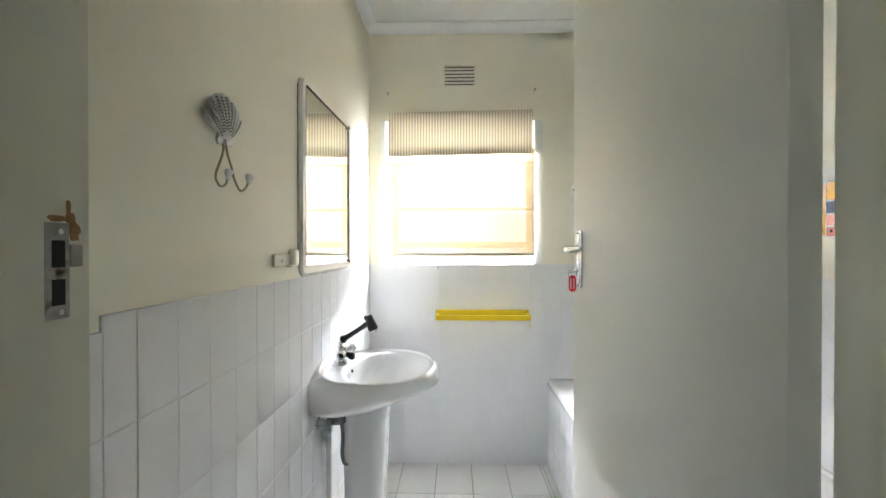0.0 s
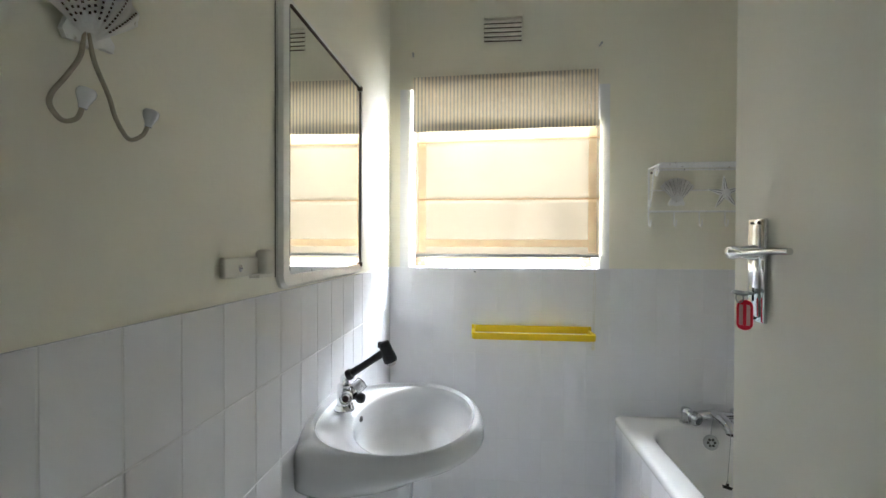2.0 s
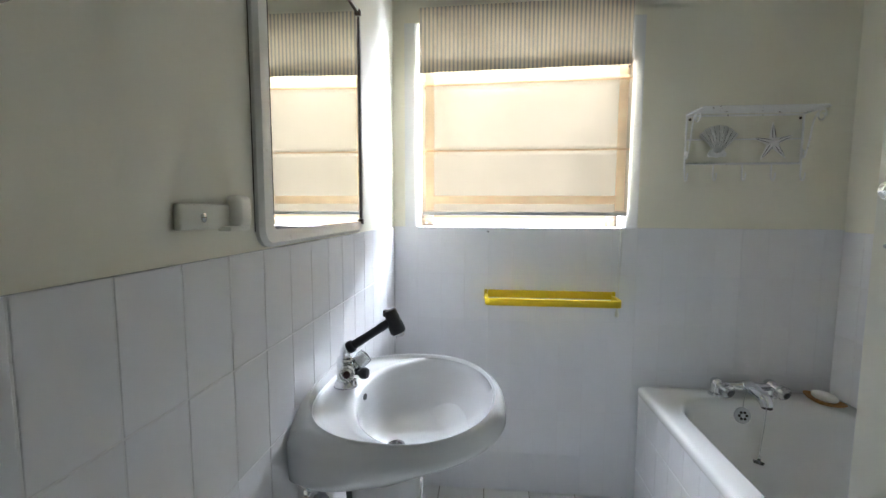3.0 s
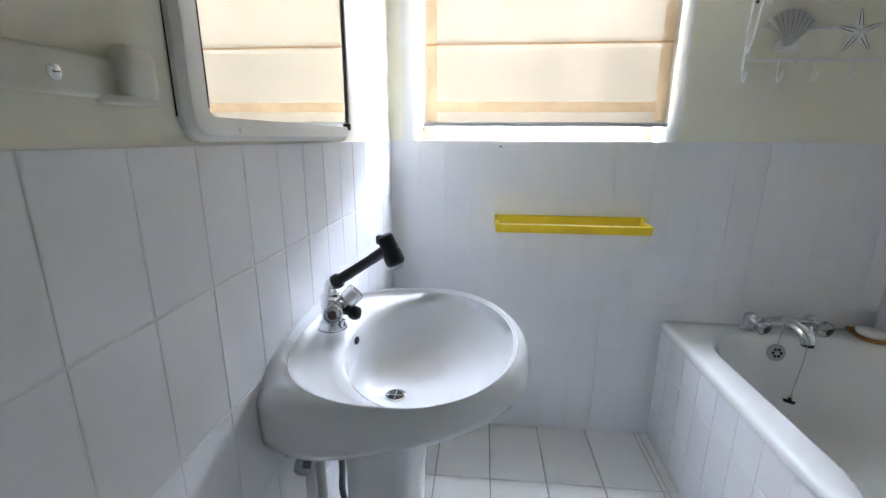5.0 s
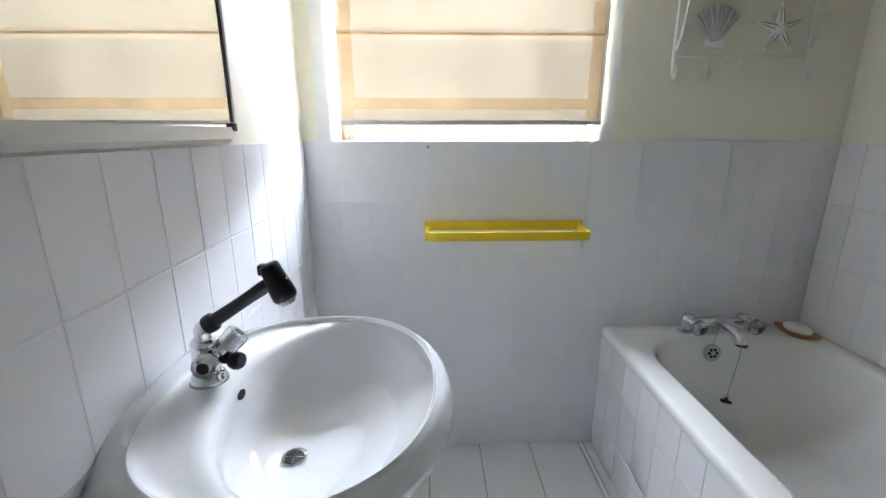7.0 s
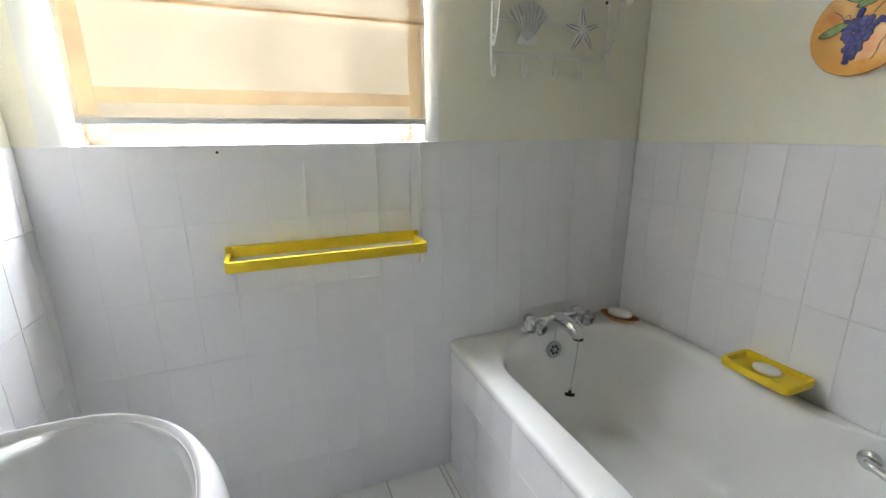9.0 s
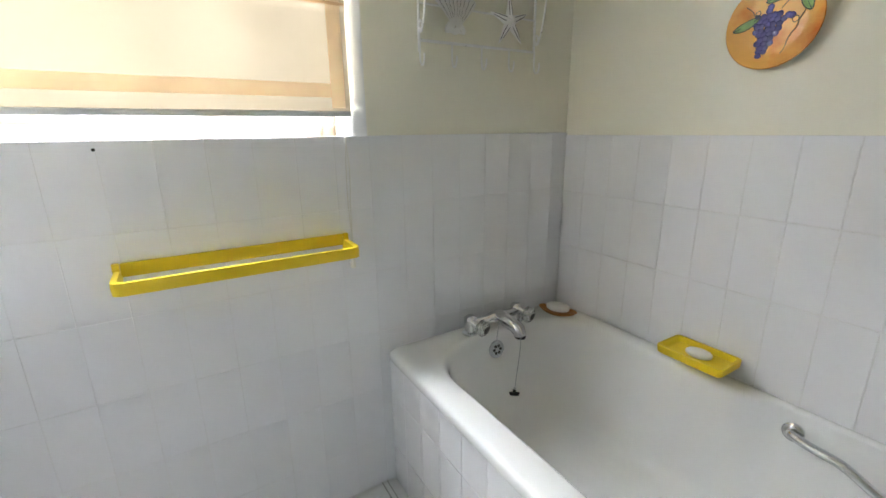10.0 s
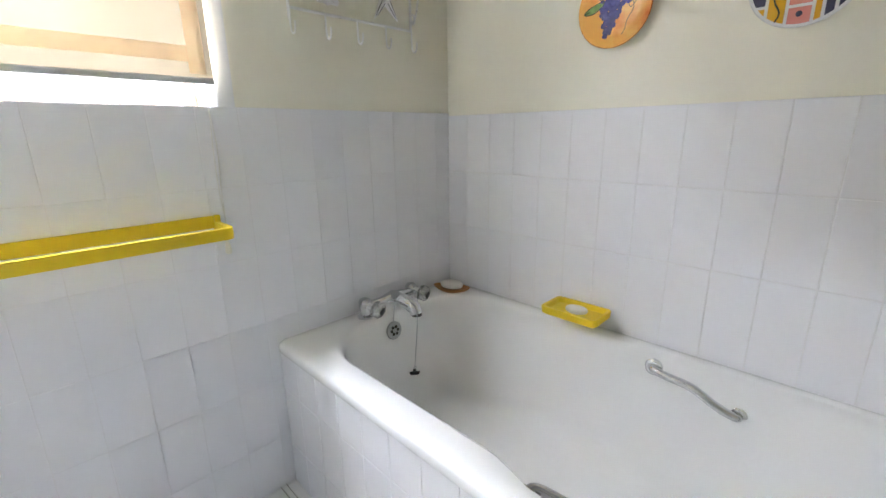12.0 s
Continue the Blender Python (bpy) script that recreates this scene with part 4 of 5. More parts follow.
def bathtub():
    b = empty("bathtub", Matrix(), "white enamel bathtub with a tiled front panel", "bathtub")
    per = 26
    def rect(x0, x1, y0, y1, r, z):
        """Round-cornered ring with many points on the straight sides."""
        out = []
        cs = ((x1 - r, y1 - r, 0), (x0 + r, y1 - r, 1), (x0 + r, y0 + r, 2), (x1 - r, y0 + r, 3))
        for (cx, cy, k), (nx, ny, _) in zip(cs, cs[1:] + cs[:1]):
            for i in range(11):
                a = math.pi / 2 * (k + i / 10)
                out.append(Vector((cx + r * math.cos(a), cy + r * math.sin(a), z)))
            e = math.pi / 2 * (k + 1)
            p, q = Vector((cx + r * math.cos(e), cy + r * math.sin(e), z)), Vector((nx + r * math.cos(e), ny + r * math.sin(e), z))
            for i in range(1, per):
                out.append(p.lerp(q, i / per))
        return out
    def smooth(t):
        t = max(0, min(1, t))
        return t * t * (3 - 2 * t)
    def dent(ring, amount):
        """The sides widen at the hand grips."""
        mid = (BX0 + BX1) / 2
        out = []
        for p in ring:
            w = smooth(((1.868 if p.x > mid else 1.822) - p.y) / 0.030) * smooth((p.y - 1.18) / 0.030)
            out.append(Vector((p.x + amount * w * (1 if p.x > mid else -1) * smooth((abs(p.x - mid) - 0.15) / 0.05), p.y, p.z)))
        return out
    T = 0.510
    rings = [rect(BX0 + 0.002, BX1, BY0, BY1, 0.012, T - 0.036), rect(BX0, BX1, BY0, BY1, 0.014, T - 0.028), rect(BX0, BX1, BY0, BY1, 0.016, T - 0.013), rect(BX0 + 0.003, BX1, BY0 + 0.003, BY1, 0.018, T - 0.006),
             rect(BX0 + 0.010, BX1 - 0.001, BY0 + 0.010, BY1 - 0.001, 0.02, T - 0.0015), rect(BX0 + 0.022, BX1 - 0.004, BY0 + 0.022, BY1 - 0.004, 0.022, T)]
    ix0, ix1, iy0, iy1 = BX0 + 0.092, BX1 - 0.062, BY0 + 0.09, BY1 - 0.088
    for grow, r, z, a in ((0.014, 0.19, T - 0.001, 0.020), (0.006, 0.187, T - 0.005, 0.026), (0.0, 0.185, T - 0.014, 0.034), (-0.004, 0.182, T - 0.030, 0.036)):
        rings.append(dent(rect(ix0 - grow, ix1 + grow, iy0 - grow, iy1 + grow, r, z), a))
    for sx, se, sn, r, z, a in ((0.010, 0.010, 0.03, 0.178, T - 0.07, 0.036), (0.017, 0.018, 0.07, 0.172, T - 0.13, 0.026), (0.026, 0.030, 0.12, 0.165, T - 0.19, 0.010), (0.036, 0.044, 0.17, 0.158, T - 0.25, 0.0),
                                (0.050, 0.060, 0.21, 0.150, T - 0.30, 0.0), (0.075, 0.085, 0.25, 0.142, T - 0.335, 0.0), (0.11, 0.12, 0.29, 0.12, T - 0.352, 0.0), (0.17, 0.20, 0.36, 0.10, T - 0.358, 0.0)):
        rings.append(dent(rect(ix0 + sx, ix1 - sx, iy0 + sn, iy1 - se, r, z), a))
    part("tub", loft(bmesh.new(), rings, False, True), ENAMEL, b, sharp=70)
    # overflow rose on the end wall
    m = along((0.970, iy1 - 0.010, 0.446), (0.970, iy1 - 1, 0.61))
    rose = part("overflow", lathe([(0.032, 0), (0.032, 0.003), (0.029, 0.006), (0.022, 0.0052), (0.017, 0.0065), (0.001, 0.0065)], 28, m), STEEL, b, "chrome overflow rose")
    for i in range(6):
        a = i * math.pi / 3
        part("hole", lathe([(0.0056, 0.006), (0.0056, 0.0074)], 12, m @ Matrix.Translation((0.0135 * math.cos(a), 0.0135 * math.sin(a), 0))), DARK, rose)
    # grips
    def grip(x, s, up=0.0):
        pa, pb = Vector((x, 1.776, 0.456 + up)), Vector((x, 1.562, 0.402 + up))
        out = Vector((-s, 0, 0.18))
        mid = pa.lerp(pb, 0.5)
        pts = [pa, pa + out * 0.022 + Vector((0, -0.006, 0)), pa.lerp(pb, 0.22) + out * 0.032 + Vector((0, 0, 0.008)), mid + out * 0.036 + Vector((0, 0, 0.018)), pa.lerp(pb, 0.78) + out * 0.032 + Vector((0, 0, 0.004)), pb + out * 0.020 + Vector((0, 0.006, 0)), pb]
        g = part("grip_rail", tube(curve(pts, 6), 0.0112, 16), CHROME, b, "curved chrome hand grip")
        for p in (pa, pb):
            part("flange", lathe([(0.0235, -0.004), (0.0235, 0.004), (0.019, 0.008), (0.010, 0.009)], 22, along(p, p + Vector((-s, 0, 0.1)))), CHROME, g)
    grip(ix1 + 0.024, 1)
    grip(ix0 - 0.020, -1, 0.016)
    part("sealant_gap", tube([(BX1 + 0.002, 1.975 - 0.018 * i, 0.5115 + 0.0005 * math.sin(i * 1.7)) for i in range(8)], [0.0006, 0.0011, 0.0016, 0.0013, 0.0018, 0.0012, 0.0010, 0.0004], 6), DARK, b, "dark gap in the white sealant")
    part("panel_back", rbox((BX0 + 0.010, BY0 + 0.01, 0.0), (BX0 + 0.05, BY1 - 0.001, 0.472), 0), GROUT, b)
    return b


tub = bathtub()


def bath_mixer():
    t = empty("bath_mixer", pose(0, FAR, 0.510), "chrome bath mixer with clear knobs and a plug chain", "tap")
    for x in (0.889, 1.094):
        part("pillar", lathe([(0.027, 0.0), (0.027, 0.006), (0.018, 0.011), (0.017, 0.030), (0.021, 0.036), (0.021, 0.058), (0.015, 0.066), (0.006, 0.069)], 20, Matrix.Translation((x, -0.058, 0))), CHROME, t)
        m = along((x + 0.003, -0.070, 0.046), (x + 0.033, -0.17, 0.022))
        part("stem", lathe([(0.014, -0.012), (0.014, 0.024), (0.010, 0.030)], 18, m), CHROME, t)
        bm = bmesh.new()
        rings = [[m @ Vector((r * (1 + 0.025 * math.cos(12 * 2 * math.pi * i / 48)) * math.cos(2 * math.pi * i / 48), r * (1 + 0.025 * math.cos(12 * 2 * math.pi * i / 48)) * math.sin(2 * math.pi * i / 48), z)) for i in range(48)] for r, z in ((0.017, 0.024), (0.0265, 0.030), (0.0275, 0.053), (0.020, 0.060))]
        kb = part("knob", loft(bm, rings), ACRYLIC, t, "clear acrylic knob")
        part("core", lathe([(0.009, 0.028), (0.007, 0.050)], 14, m), CHROME, kb)
        part("cap", lathe([(0.0135, 0.0595), (0.0135, 0.0615), (0.010, 0.0625)], 16, m), BLACK, kb)
    part("bridge", tube([(0.889, -0.064, 0.040), (0.946, -0.068, 0.041), (0.998, -0.070, 0.042), (1.050, -0.068, 0.041), (1.094, -0.064, 0.040)], [0.014, 0.0155, 0.024, 0.0155, 0.014], 16), CHROME, t)
    part("spout", tube(curve([(0.998, -0.063, 0.042), (1.001, -0.10, 0.043), (1.005, -0.145, 0.038), (1.009, -0.174, 0.026), (1.010, -0.180, 0.010)], 6), [0.025] * 7 + [0.0245] * 6 + [0.0235] * 6 + [0.021] * 6, 18), CHROME, t)
    part("outlet", lathe([(0.0185, 0), (0.0185, 0.007)], 18, along((1.010, -0.1805, 0.0105), (1.010, -0.186, -1))), RUBBER, t)
    # ball chain over the spout, and the plug at its end
    pts = [(0.970, -0.105, -0.062), (0.971, -0.106, -0.01), (0.974, -0.115, 0.040), (0.984, -0.130, 0.0670), (0.992, -0.165, 0.060), (0.996, -0.190, 0.042), (0.998, -0.197, 0.01), (0.999, -0.192, -0.06), (1.000, -0.182, -0.13), (1.002, -0.172, -0.197)]
    part("chain", tube(curve(pts, 8), 0.0014, 6), STEEL, t)
    plug = part("plug", lathe([(0.015, 0), (0.0185, 0.008), (0.0185, 0.011), (0.006, 0.0125), (0.005, 0.020), (0.002, 0.022)], 22, Matrix.Translation((1.001, -0.172, -0.224)) @ pose(0, 0, 0, -22, 18, 0)), RUBBER, t, "black rubber plug")
    part("ring", tube([(1.003 + 0.005 * math.cos(a), -0.172, -0.196 + 0.005 * math.sin(a)) for a in [k * math.pi / 6 for k in range(13)]], 0.001, 6), STEEL, plug)


bath_mixer()


def soap_bar(name, c, s, rz, label):
    k = empty(name, pose(*c, 0, 0, rz), label, "soap")
    part("bar", blob((0, 0, s[2]), s, 24, 12, None, 0.75), SOAP, k)
    return k


def wooden_dish():
    d = empty("soap_dish", pose(1.268, 2.524, 0.5102, 0, 0, -68), "worn orange wooden soap dish on the bath corner", "soap dish")
    def lens(k, z):
        out = []
        for i in range(48):
            a = 2 * math.pi * i / 48
            out.append(Vector((0.075 * k * math.copysign(abs(math.cos(a)) ** 1.25, math.cos(a)), 0.040 * k * math.copysign(abs(math.sin(a)) ** 1.0, math.sin(a)), z + 0.005 * abs(math.cos(a)) ** 3)))
        return out
    part("dish", loft(bmesh.new(), [lens(0.70, 0.0), lens(0.86, 0.004), lens(1.0, 0.013), lens(0.97, 0.0155), lens(0.88, 0.013), lens(0.7, 0.008)]), WOOD, d)
    soap_bar("soap", (1.268, 2.524, 0.5202), (0.046, 0.027, 0.016), -68, "worn white bar of soap in the wooden dish")


wooden_dish()


def yellow_dish():
    d = empty("soap_dish", RIGHTW @ pose(0.0055, -2.016, 0.547), "yellow plastic soap dish fixed to the tiled wall", "soap dish")
    def r(x0, x1, hy, rad, z):
        return rounded((x0 + x1) / 2, 0, (x1 - x0) / 2, hy, rad, z, 6)
    part("tray", loft(bmesh.new(), [r(0.0005, 0.108, 0.084, 0.012, 0), r(0.0005, 0.116, 0.091, 0.014, 0.006), r(0.0005, 0.118, 0.093, 0.014, 0.026), r(0.002, 0.116, 0.091, 0.013, 0.0285), r(0.009, 0.107, 0.083, 0.011, 0.0275), r(0.012, 0.104, 0.080, 0.010, 0.012)]), YELLOW, d)
    soap_bar("soap", (RIGHT - 0.066, 2.012, 0.5592), (0.024, 0.035, 0.011), 8, "small white bar of soap in the yellow dish")


yellow_dish()

# ---- plates on the wall beside the bath ----


def plate_body(p, mat, r):
    return part("plate_body", lathe([(r * 0.5, 0.0), (r * 0.55, 0.001), (r * 0.97, 0.013), (r, 0.0165), (r * 0.985, 0.019), (r * 0.94, 0.0175), (r * 0.70, 0.0085), (r * 0.62, 0.0065), (0.001, 0.006)], 56), mat, p)


def dish_z(r, R):
    q = r / R
    return 0.0066 if q < 0.62 else 0.0066 + (q - 0.62) / 0.32 * 0.0110


def grape_plate():
    R = 0.100
    m = RIGHTW @ pose(0.0055, -1.992, 1.424) @ Matrix(((0, 0, 1, 0), (1, 0, 0, 0), (0, 1, 0, 0), (0, 0, 0, 1)))
    p = empty("wall_plate", m, "orange glazed plate painted with purple grapes", "plate", "plates on the wall")
    plate_body(p, ORANGE_GLAZE, R)
    rnd = random.Random(7)
    bunch = ((5, 0.020), (6, 0.010), (5, 0.0), (5, -0.010), (4, -0.020), (3, -0.030), (3, -0.040), (2, -0.050), (2, -0.060), (1, -0.069))
    for n, z in bunch:
        for i in range(n):
            x = (i - (n - 1) / 2) * 0.0118 - 0.013 + (0.0 if z > -0.02 else 0.16 * (z + 0.02)) + rnd.uniform(-0.002, 0.002)
            y = z + rnd.uniform(-0.002, 0.002)
            part("grape", blob((x, y, dish_z(math.hypot(x, y), R)), (0.0075, 0.0075, 0.0016), 12, 6), GRAPE, p)
    for x, y in ((-0.014, 0.030), (-0.012, 0.038), (0.026, 0.014), (0.034, 0.012)):
        part("grape", blob((x, y, dish_z(math.hypot(x, y), R)), (0.0075, 0.0075, 0.0016), 12, 6), GRAPE, p)
    def leaf(cx, cy, length, width, ang):
        bm = bmesh.new()
        rings = []
        ca, sa = math.cos(radians(ang)), math.sin(radians(ang))
        for dz in (-0.003, 0.0012):
            ring = []
            for i in range(24):
                a = 2 * math.pi * i / 24
                u, v = length / 2 * math.cos(a), width / 2 * math.sin(a) * abs(math.sin(a)) ** 0.3
                x, y = cx + u * ca - v * sa, cy + u * sa + v * ca
                ring.append(Vector((x, y, dish_z(math.hypot(x, y), R) + dz)))
            rings.append(ring)
        lf = part("leaf", loft(bm, rings), LEAF, p)
        pts = []
        for i in range(9):
            u = length * (-0.52 + 1.04 * i / 8)
            x, y = cx + u * ca, cy + u * sa
            pts.append((x, y, dish_z(math.hypot(x, y), R) + 0.0012))
        part("vein", tube(pts, 0.0010, 6), LINE, lf)
        edge = []
        for i in range(25):
            a = 2 * math.pi * i / 24
            u, v = length / 2 * math.cos(a), width / 2 * math.sin(a) * abs(math.sin(a)) ** 0.3
            x, y = cx + u * ca - v * sa, cy + u * sa + v * ca
            edge.append((x, y, dish_z(math.hypot(x, y), R) + 0.001))
        part("outline", tube(edge, 0.0011, 6), LINE, lf)
    leaf(-0.058, 0.006, 0.056, 0.018, 24)
    leaf(0.004, 0.060, 0.058, 0.020, 22)
    leaf(0.060, 0.036, 0.046, 0.022, -62)
    leaf(-0.030, 0.070, 0.040, 0.018, 150)
    def vine(pts):
        part("vine", tube([(x, y, dish_z(math.hypot(x, y), R) + 0.0008) for x, y, _ in curve([(a, b, 0) for a, b in pts], 6)], 0.0008, 6), LINE, p)
    vine(((0.010, 0.030), (0.024, 0.046), (0.045, 0.058), (0.062, 0.062), (0.075, 0.05)))
    vine(((-0.062, 0.046), (-0.050, 0.036), (-0.042, 0.024), (-0.032, 0.026), (-0.034, 0.034), (-0.042, 0.028), (-0.030, 0.018)))
    vine(((0.058, 0.018), (0.050, 0.002), (0.040, -0.004), (0.036, 0.006), (0.046, 0.008), (0.048, -0.010), (0.034, -0.034), (0.030, -0.055), (0.024, -0.068)))


grape_plate()


def clip_disc(rect, R, n=56):
    """The part of a rectangle that lies inside a disc."""
    x0, x1, y0, y1 = rect
    poly = [(R * math.cos(2 * math.pi * i / n), R * math.sin(2 * math.pi * i / n)) for i in range(n)]
    for ax, lim, keep in ((0, x0, 1), (0, x1, -1), (1, y0, 1), (1, y1, -1)):
        out = []
        for a, b in zip(poly, poly[1:] + poly[:1]):
            ia, ib = keep * (a[ax] - lim) >= 0, keep * (b[ax] - lim) >= 0
            if ia:
                out.append(a)
            if ia != ib:
                t = (lim - a[ax]) / (b[ax] - a[ax])
                out.append((a[0] + t * (b[0] - a[0]), a[1] + t * (b[1] - a[1])))
        poly = out
        if not poly:
            return []
    return poly


def patch_plate():
    R = 0.100
    m = RIGHTW @ pose(0.0055, -1.594, 1.412) @ Matrix(((0, 0, 1, 0), (1, 0, 0, 0), (0, 1, 0, 0), (0, 0, 0, 1)))
    p = empty("wall_plate", m, "white plate with a patchwork of painted colours", "plate", "plates on the wall")
    part("plate_body", lathe([(R * 0.5, 0.0), (R * 0.6, 0.002), (R * 0.97, 0.009), (R, 0.0115), (R * 0.985, 0.0135), (R * 0.95, 0.013), (0.001, 0.012)], 56), WHITE_GLAZE, p)
    cols = (-0.097, -0.060, -0.024, 0.020, 0.036, 0.056, 0.097)
    rows = ((-0.097, -0.052, 0.0, 0.05, 0.097), (-0.097, 0.097), (-0.097, -0.058, -0.016, 0.03, 0.097), (-0.097, 0.0, 0.097), (-0.097, -0.02, 0.097), (-0.097, -0.05, 0.0, 0.097))
    mats = ((AMBER, NAVY, PINK, AMBER), (AMBER,), (PINK, PINK, NAVY, AMBER), (AMBER, PINK), (NAVY, AMBER), (NAVY, PINK, NAVY))
    for x0, x1, zs, ms in zip(cols, cols[1:], rows, mats):
        for z0, z1, mt in zip(zs, zs[1:], ms):
            poly = clip_disc((x0 + 0.003, x1 - 0.003, z0 + 0.003, z1 - 0.003), 0.093)
            if len(poly) > 2:
                bm = bmesh.new()
                loft(bm, [[Vector((x, y, z)) for x, y in poly] for z in (0.0122, 0.0137)])
                bmesh.ops.remove_doubles(bm, verts=bm.verts, dist=1e-6)
                part("painted_patch", bm, mt, p)
    part("wavy_line", tube([(-0.042 + 0.006 * math.sin(k * 0.9), -0.084 + 0.0085 * k, 0.0140) for k in range(20)], 0.0016, 6), LINE, p)
    part("dot", lathe([(0.006, 0.0135), (0.005, 0.0142)], 14, Matrix.Translation((-0.002, -0.074, 0))), NAVY, p)


patch_plate()

# ---- door ----


def door():
    hx, hy = 0.433, 0.585
    d = empty("door", pose(hx, hy, 0, 0, 0, 91.94), "cream painted flush door standing open into the room", "door")
    part("leaf", rbox((0.002, -0.040, 0.012), (0.768, 0, 2.035), 0.0025), DOOR_PAINT, d)
    px = 0.706
    plate = part("handle_plate", rbox((px - 0.019, 0.0002, 1.172), (px + 0.019, 0.007, 1.328), 0.003), CHROME, d, "chrome lever handle plate")
    part("plate_ridge", rbox((px - 0.011, 0.006, 1.180), (px + 0.011, 0.010, 1.320), 0.003), CHROME, plate)
    part("neck", lathe([(0.013, 0.006), (0.011, 0.014), (0.0095, 0.030), (0.0105, 0.040), (0.008, 0.045)], 18, along((px, 0, 1.277), (px, 1, 1.277))), CHROME, plate)
    part("lever", tube(curve([(px + 0.008, 0.036, 1.277), (px - 0.006, 0.037, 1.277), (px - 0.04, 0.037, 1.2775), (px - 0.08, 0.036, 1.280), (px - 0.106, 0.034, 1.280)], 6), [0.0108] * 5 + [0.0100, 0.0090, 0.0078, 0.0066, 0.0058] + [0.0052] * 5 + [0.0048] * 5 + [0.0046] * 5, 14), CHROME, plate)
    for dx in (-0.008, 0.008):
        part("screw", lathe([(0.0028, 0.006), (0.0028, 0.0078)], 10, along((px + dx, 0.0004, 1.321), (px + dx, 1, 1.321))), DARK, plate)
    part("screw", lathe([(0.0028, 0.006), (0.0028, 0.0078)], 10, along((px, 0.0004, 1.179), (px, 1, 1.179))), DARK, plate)
    part("keyhole", rbox((px - 0.0018, 0.0095, 1.204), (px + 0.0018, 0.0106, 1.224), 0), DARK, plate)
    for z in (0.25, 1.78):
        part("hinge", rbox((-0.001, -0.034, z), (0.0015, -0.004, z + 0.1), 0.0005, 1), STEEL, d)
    part("latch_face", rbox((0.7675, -0.031, 1.19), (0.7692, -0.009, 1.33), 0.0005, 1), STEEL, d)
    # key and tag in the lock
    k = empty("key", d.matrix_world @ Matrix.Translation((px, 0.0108, 1.216)), "steel key in the lock with a red plastic tag", "key")
    part("blade", lathe([(0.0028, 0.0), (0.0028, 0.013)], 10, along((0, 0, 0), (0, 1, 0))), STEEL, k)
    bow = [(0.0105 * math.sin(a), 0.0180 + 0.0080 * math.cos(a), 0.001 * math.sin(a)) for a in [i * math.pi / 10 for i in range(21)]]
    part("bow", tube(bow, 0.0022, 8), STEEL, k)
    ring = [(0.004 * math.cos(a), 0.0185 + 0.003 * math.cos(a), -0.0075 + 0.0072 * math.sin(a)) for a in [i * math.pi / 10 for i in range(21)]]
    part("split_ring", tube(ring, 0.0010, 6), STEEL, k)
    def tagring(hx_, hz, r, y):
        return [Vector((p.x, y, p.y)) for p in rounded(0, -0.0455, hx_, hz, r, 0, 6)]
    bm = bmesh.new()
    a, b = tagring(0.0102, 0.0225, 0.0095, -0.002), tagring(0.0102, 0.0225, 0.0095, 0.002)
    c, e = tagring(0.0070, 0.0155, 0.002, 0.002), tagring(0.0070, 0.0155, 0.002, -0.002)
    loft(bm, [a, b, c, e, a], False, False)
    bmesh.ops.remove_doubles(bm, verts=bm.verts, dist=1e-6)
    tag = part("tag_frame", bm, RED, k, "red plastic tag")
    tag.matrix_basis = pose(-0.002, 0.0120, 0.0125, 0, 0, 50)
    part("paper", rbox((-0.0070, -0.0007, -0.0608), (0.0070, 0.0007, -0.0302), 0), PAPER, tag)
    part("tag_bar", rbox((-0.0022, -0.0014, -0.0615), (0.0022, 0.0014, -0.0295), 0), RED, tag)


door()

# ---- tiles ----
tile_meshes = {}


def tile_mesh(w, h, mat, depth, chamfer):
    key = (round(w, 4), round(h, 4), mat.name)
    if key not in tile_meshes:
        bm = bmesh.new()
        def q(i, x):
            return [Vector((x, s * (w / 2 - i), t * (h / 2 - i))) for s, t in ((-1, -1), (1, -1), (1, 1), (-1, 1))]
        loft(bm, [q(0, 0), q(0, depth - chamfer), q(chamfer * 0.5, depth - chamfer * 0.35), q(chamfer * 1.3, depth)], False, True)
        bmesh.ops.recalc_face_normals(bm, faces=bm.faces)
        me = bpy.data.meshes.new("tile")
        bm.to_mesh(me)
        bm.free()
        me.materials.append(mat)
        tile_meshes[key] = me
    return tile_meshes[key]


def steps(first, pitch, lo, hi):
    out = [lo]
    k = math.ceil((lo - first) / pitch)
    while first + k * pitch < hi - 1e-6:
        v = first + k * pitch
        if v - out[-1] > 0.012:
            out.append(v)
        k += 1
    return out + [hi]


def lay(parent, m, us, vs, mat, gap=0.0015, depth=0.0055, chamfer=0.0010, wobble=0.07, skip=None, seed=1):
    """Tiles as children of a wall or floor: m maps (out, along, up)."""
    rnd = random.Random(seed)
    base = parent.matrix_world.inverted()
    for u0, u1 in zip(us, us[1:]):
        for v0, v1 in zip(vs, vs[1:]):
            if skip and skip((u0 + u1) / 2, (v0 + v1) / 2):
                continue
            ob = new("tile", tile_mesh(u1 - u0 - gap, v1 - v0 - gap, mat, depth, chamfer))
            ob.parent = parent
            tilt = pose(rnd.uniform(-0.0002, 0.0003), (u0 + u1) / 2, (v0 + v1) / 2, rnd.uniform(-0.1, 0.1), rnd.uniform(-wobble, wobble), rnd.uniform(-wobble, wobble))
            ob.matrix_basis = base @ m @ tilt


def grout_bed(wall, m, u0, u1, v0, v1):
    ob = part("grout_bed", rbox((0, u0, v0), (0.0046, u1, v1), 0), GROUT, wall)
    ob.matrix_basis = wall.matrix_world.inverted() @ m


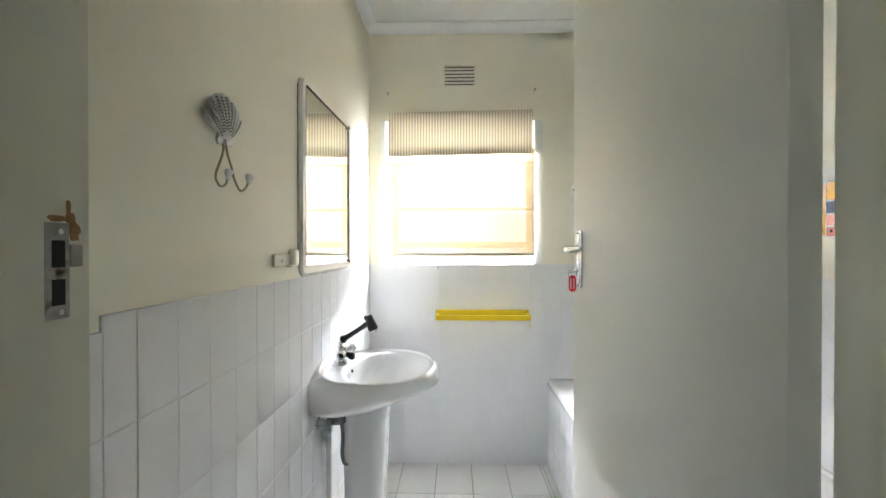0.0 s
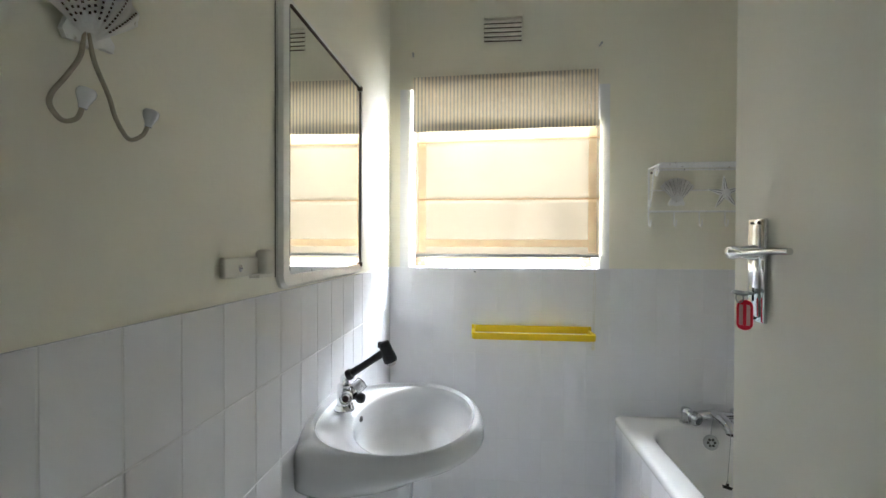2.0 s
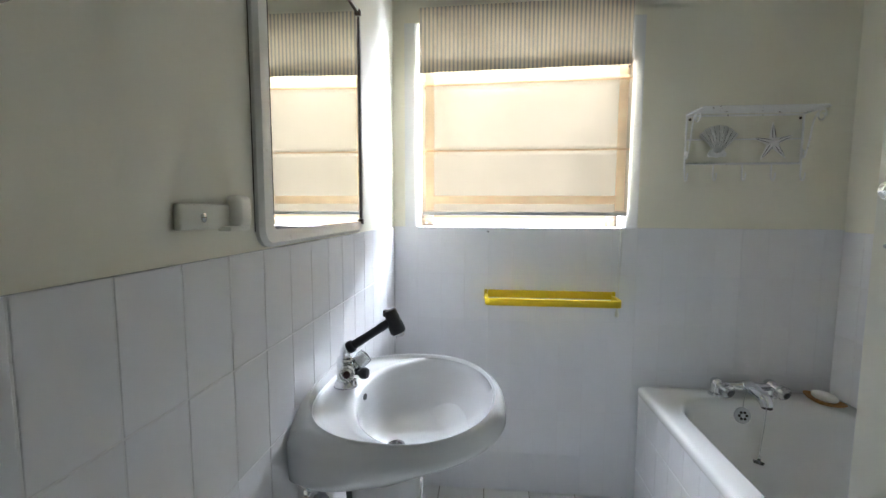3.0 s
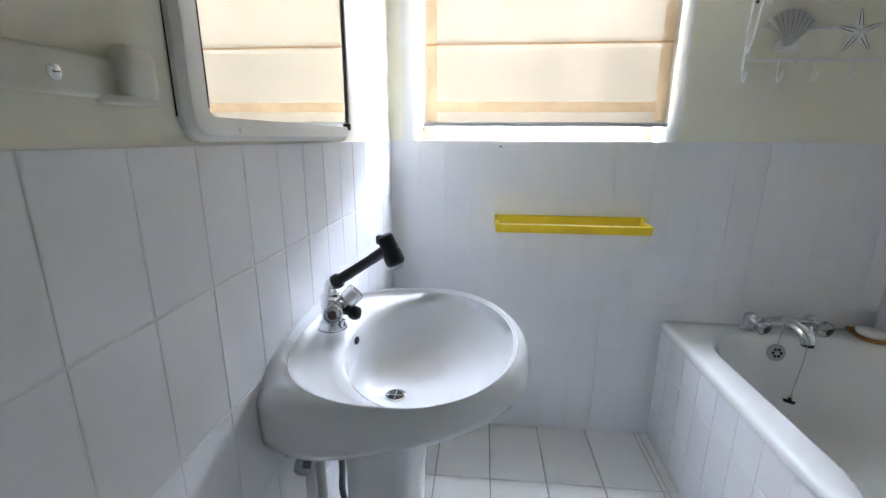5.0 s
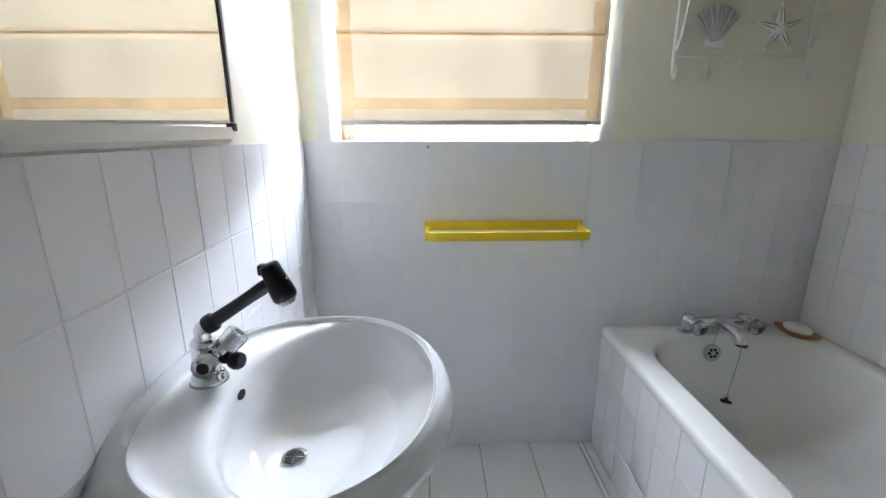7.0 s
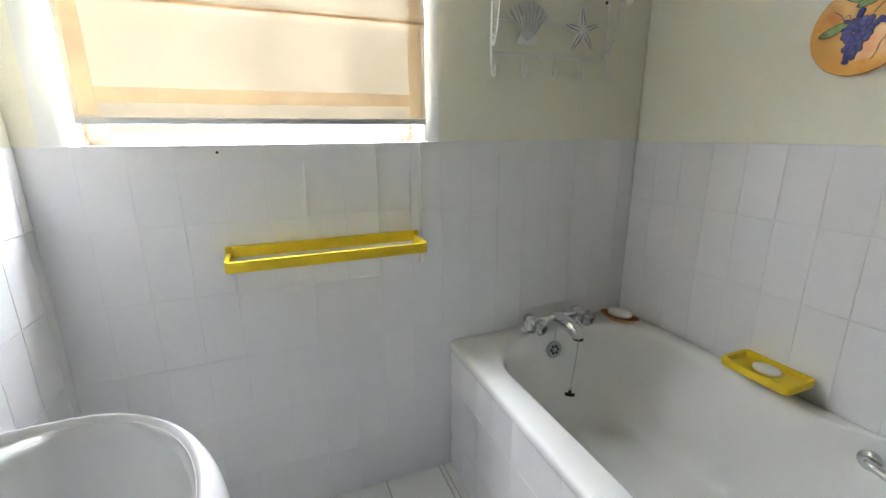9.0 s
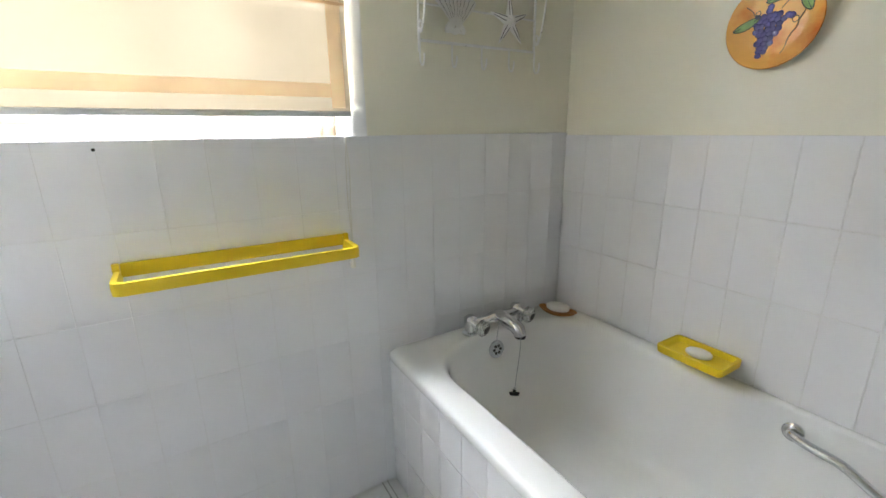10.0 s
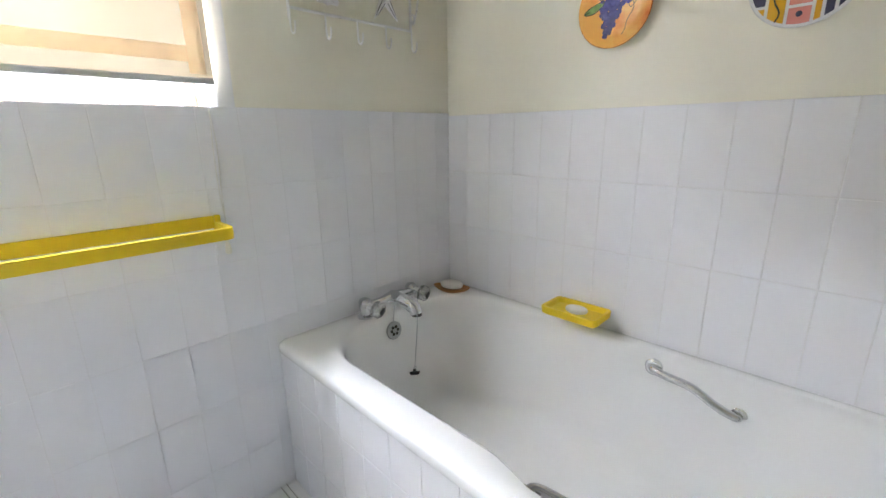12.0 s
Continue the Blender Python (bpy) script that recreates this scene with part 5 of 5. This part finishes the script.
bpy.context.view_layer.update()
# far wall
grout_bed(wall_far, FARW, left_x(FAR), RIGHT, 0.0, 1.1795)
lay(wall_far, FARW, steps(-0.342, 0.1019, left_x(FAR) + 0.001, RIGHT - 0.006), [0.001, 0.18, 0.38, 0.58, 0.780, 0.979, 1.181], TILE, gap=0.0011, depth=0.0051, chamfer=0.0006, wobble=0.02,
    skip=lambda u, v: u > BX0 + 0.09 and v < 0.36, seed=2)
# basin wall
grout_bed(wall_left, LEFT, 0.732, FAR - 0.006, 0.0, 1.1795)
grout_bed(wall_left, LEFT, FRONT, 0.732, 0.0, 1.154)
lrows = [0.001, 0.220, 0.415, 0.610, 0.803, 0.993, 1.181]
lay(wall_left, LEFT, steps(1.532, 0.1045, 0.732, FAR - 0.0065), lrows, TILE, gap=0.0020, seed=3)
lay(wall_left, LEFT, [FRONT + 0.001, 0.6235, 0.732], lrows[:-1] + [1.156], TILE, seed=4)
# wall beside the bath
grout_bed(wall_right, RIGHTW, -FAR + 0.006, -FRONT, 0.0, 1.1705)
lay(wall_right, RIGHTW, [-y for y in steps(2.102, 0.1051, FRONT + 0.001, FAR - 0.0065)][::-1], [0.001, 0.100, 0.300, 0.505, 0.757, 0.965, 1.172], TILE, gap=0.0022,
    skip=lambda u, v: v < 0.50 and u < -BY0 - 0.06, seed=5)
# front panel of the bath
PANEL = pose(BX0 + 0.0105, 0, 0, 0, 0, 180)
lay(tub, PANEL, [-y for y in steps(2.198, 0.107, BY0 + 0.01, BY1 - 0.002)][::-1], [0.001, 0.147, 0.345, 0.4725], TILE, seed=6)
# floor: the same laying turned flat
FLAT = Matrix(((0, 1, 0, 0), (0, 0, 1, 0), (1, 0, 0, -0.0045), (0, 0, 0, 1)))
lay(floor, FLAT, steps(-0.0445, 0.2, left_x(1.0) - 0.02, 0.574) + [BX0 + 0.012], steps(2.311, 0.305, 0.45, FAR - 0.006), FLOOR_TILE, gap=0.004, wobble=0.05, seed=7)
hole = part("drill_hole", lathe([(0.0035, 0), (0.0035, 0.0006), (0.002, 0.0008)], 12, along((-0.04, FAR - 0.0054, 1.161), (-0.04, 0, 1.161))), DARK, wall_far, "dark screw hole in a tile")
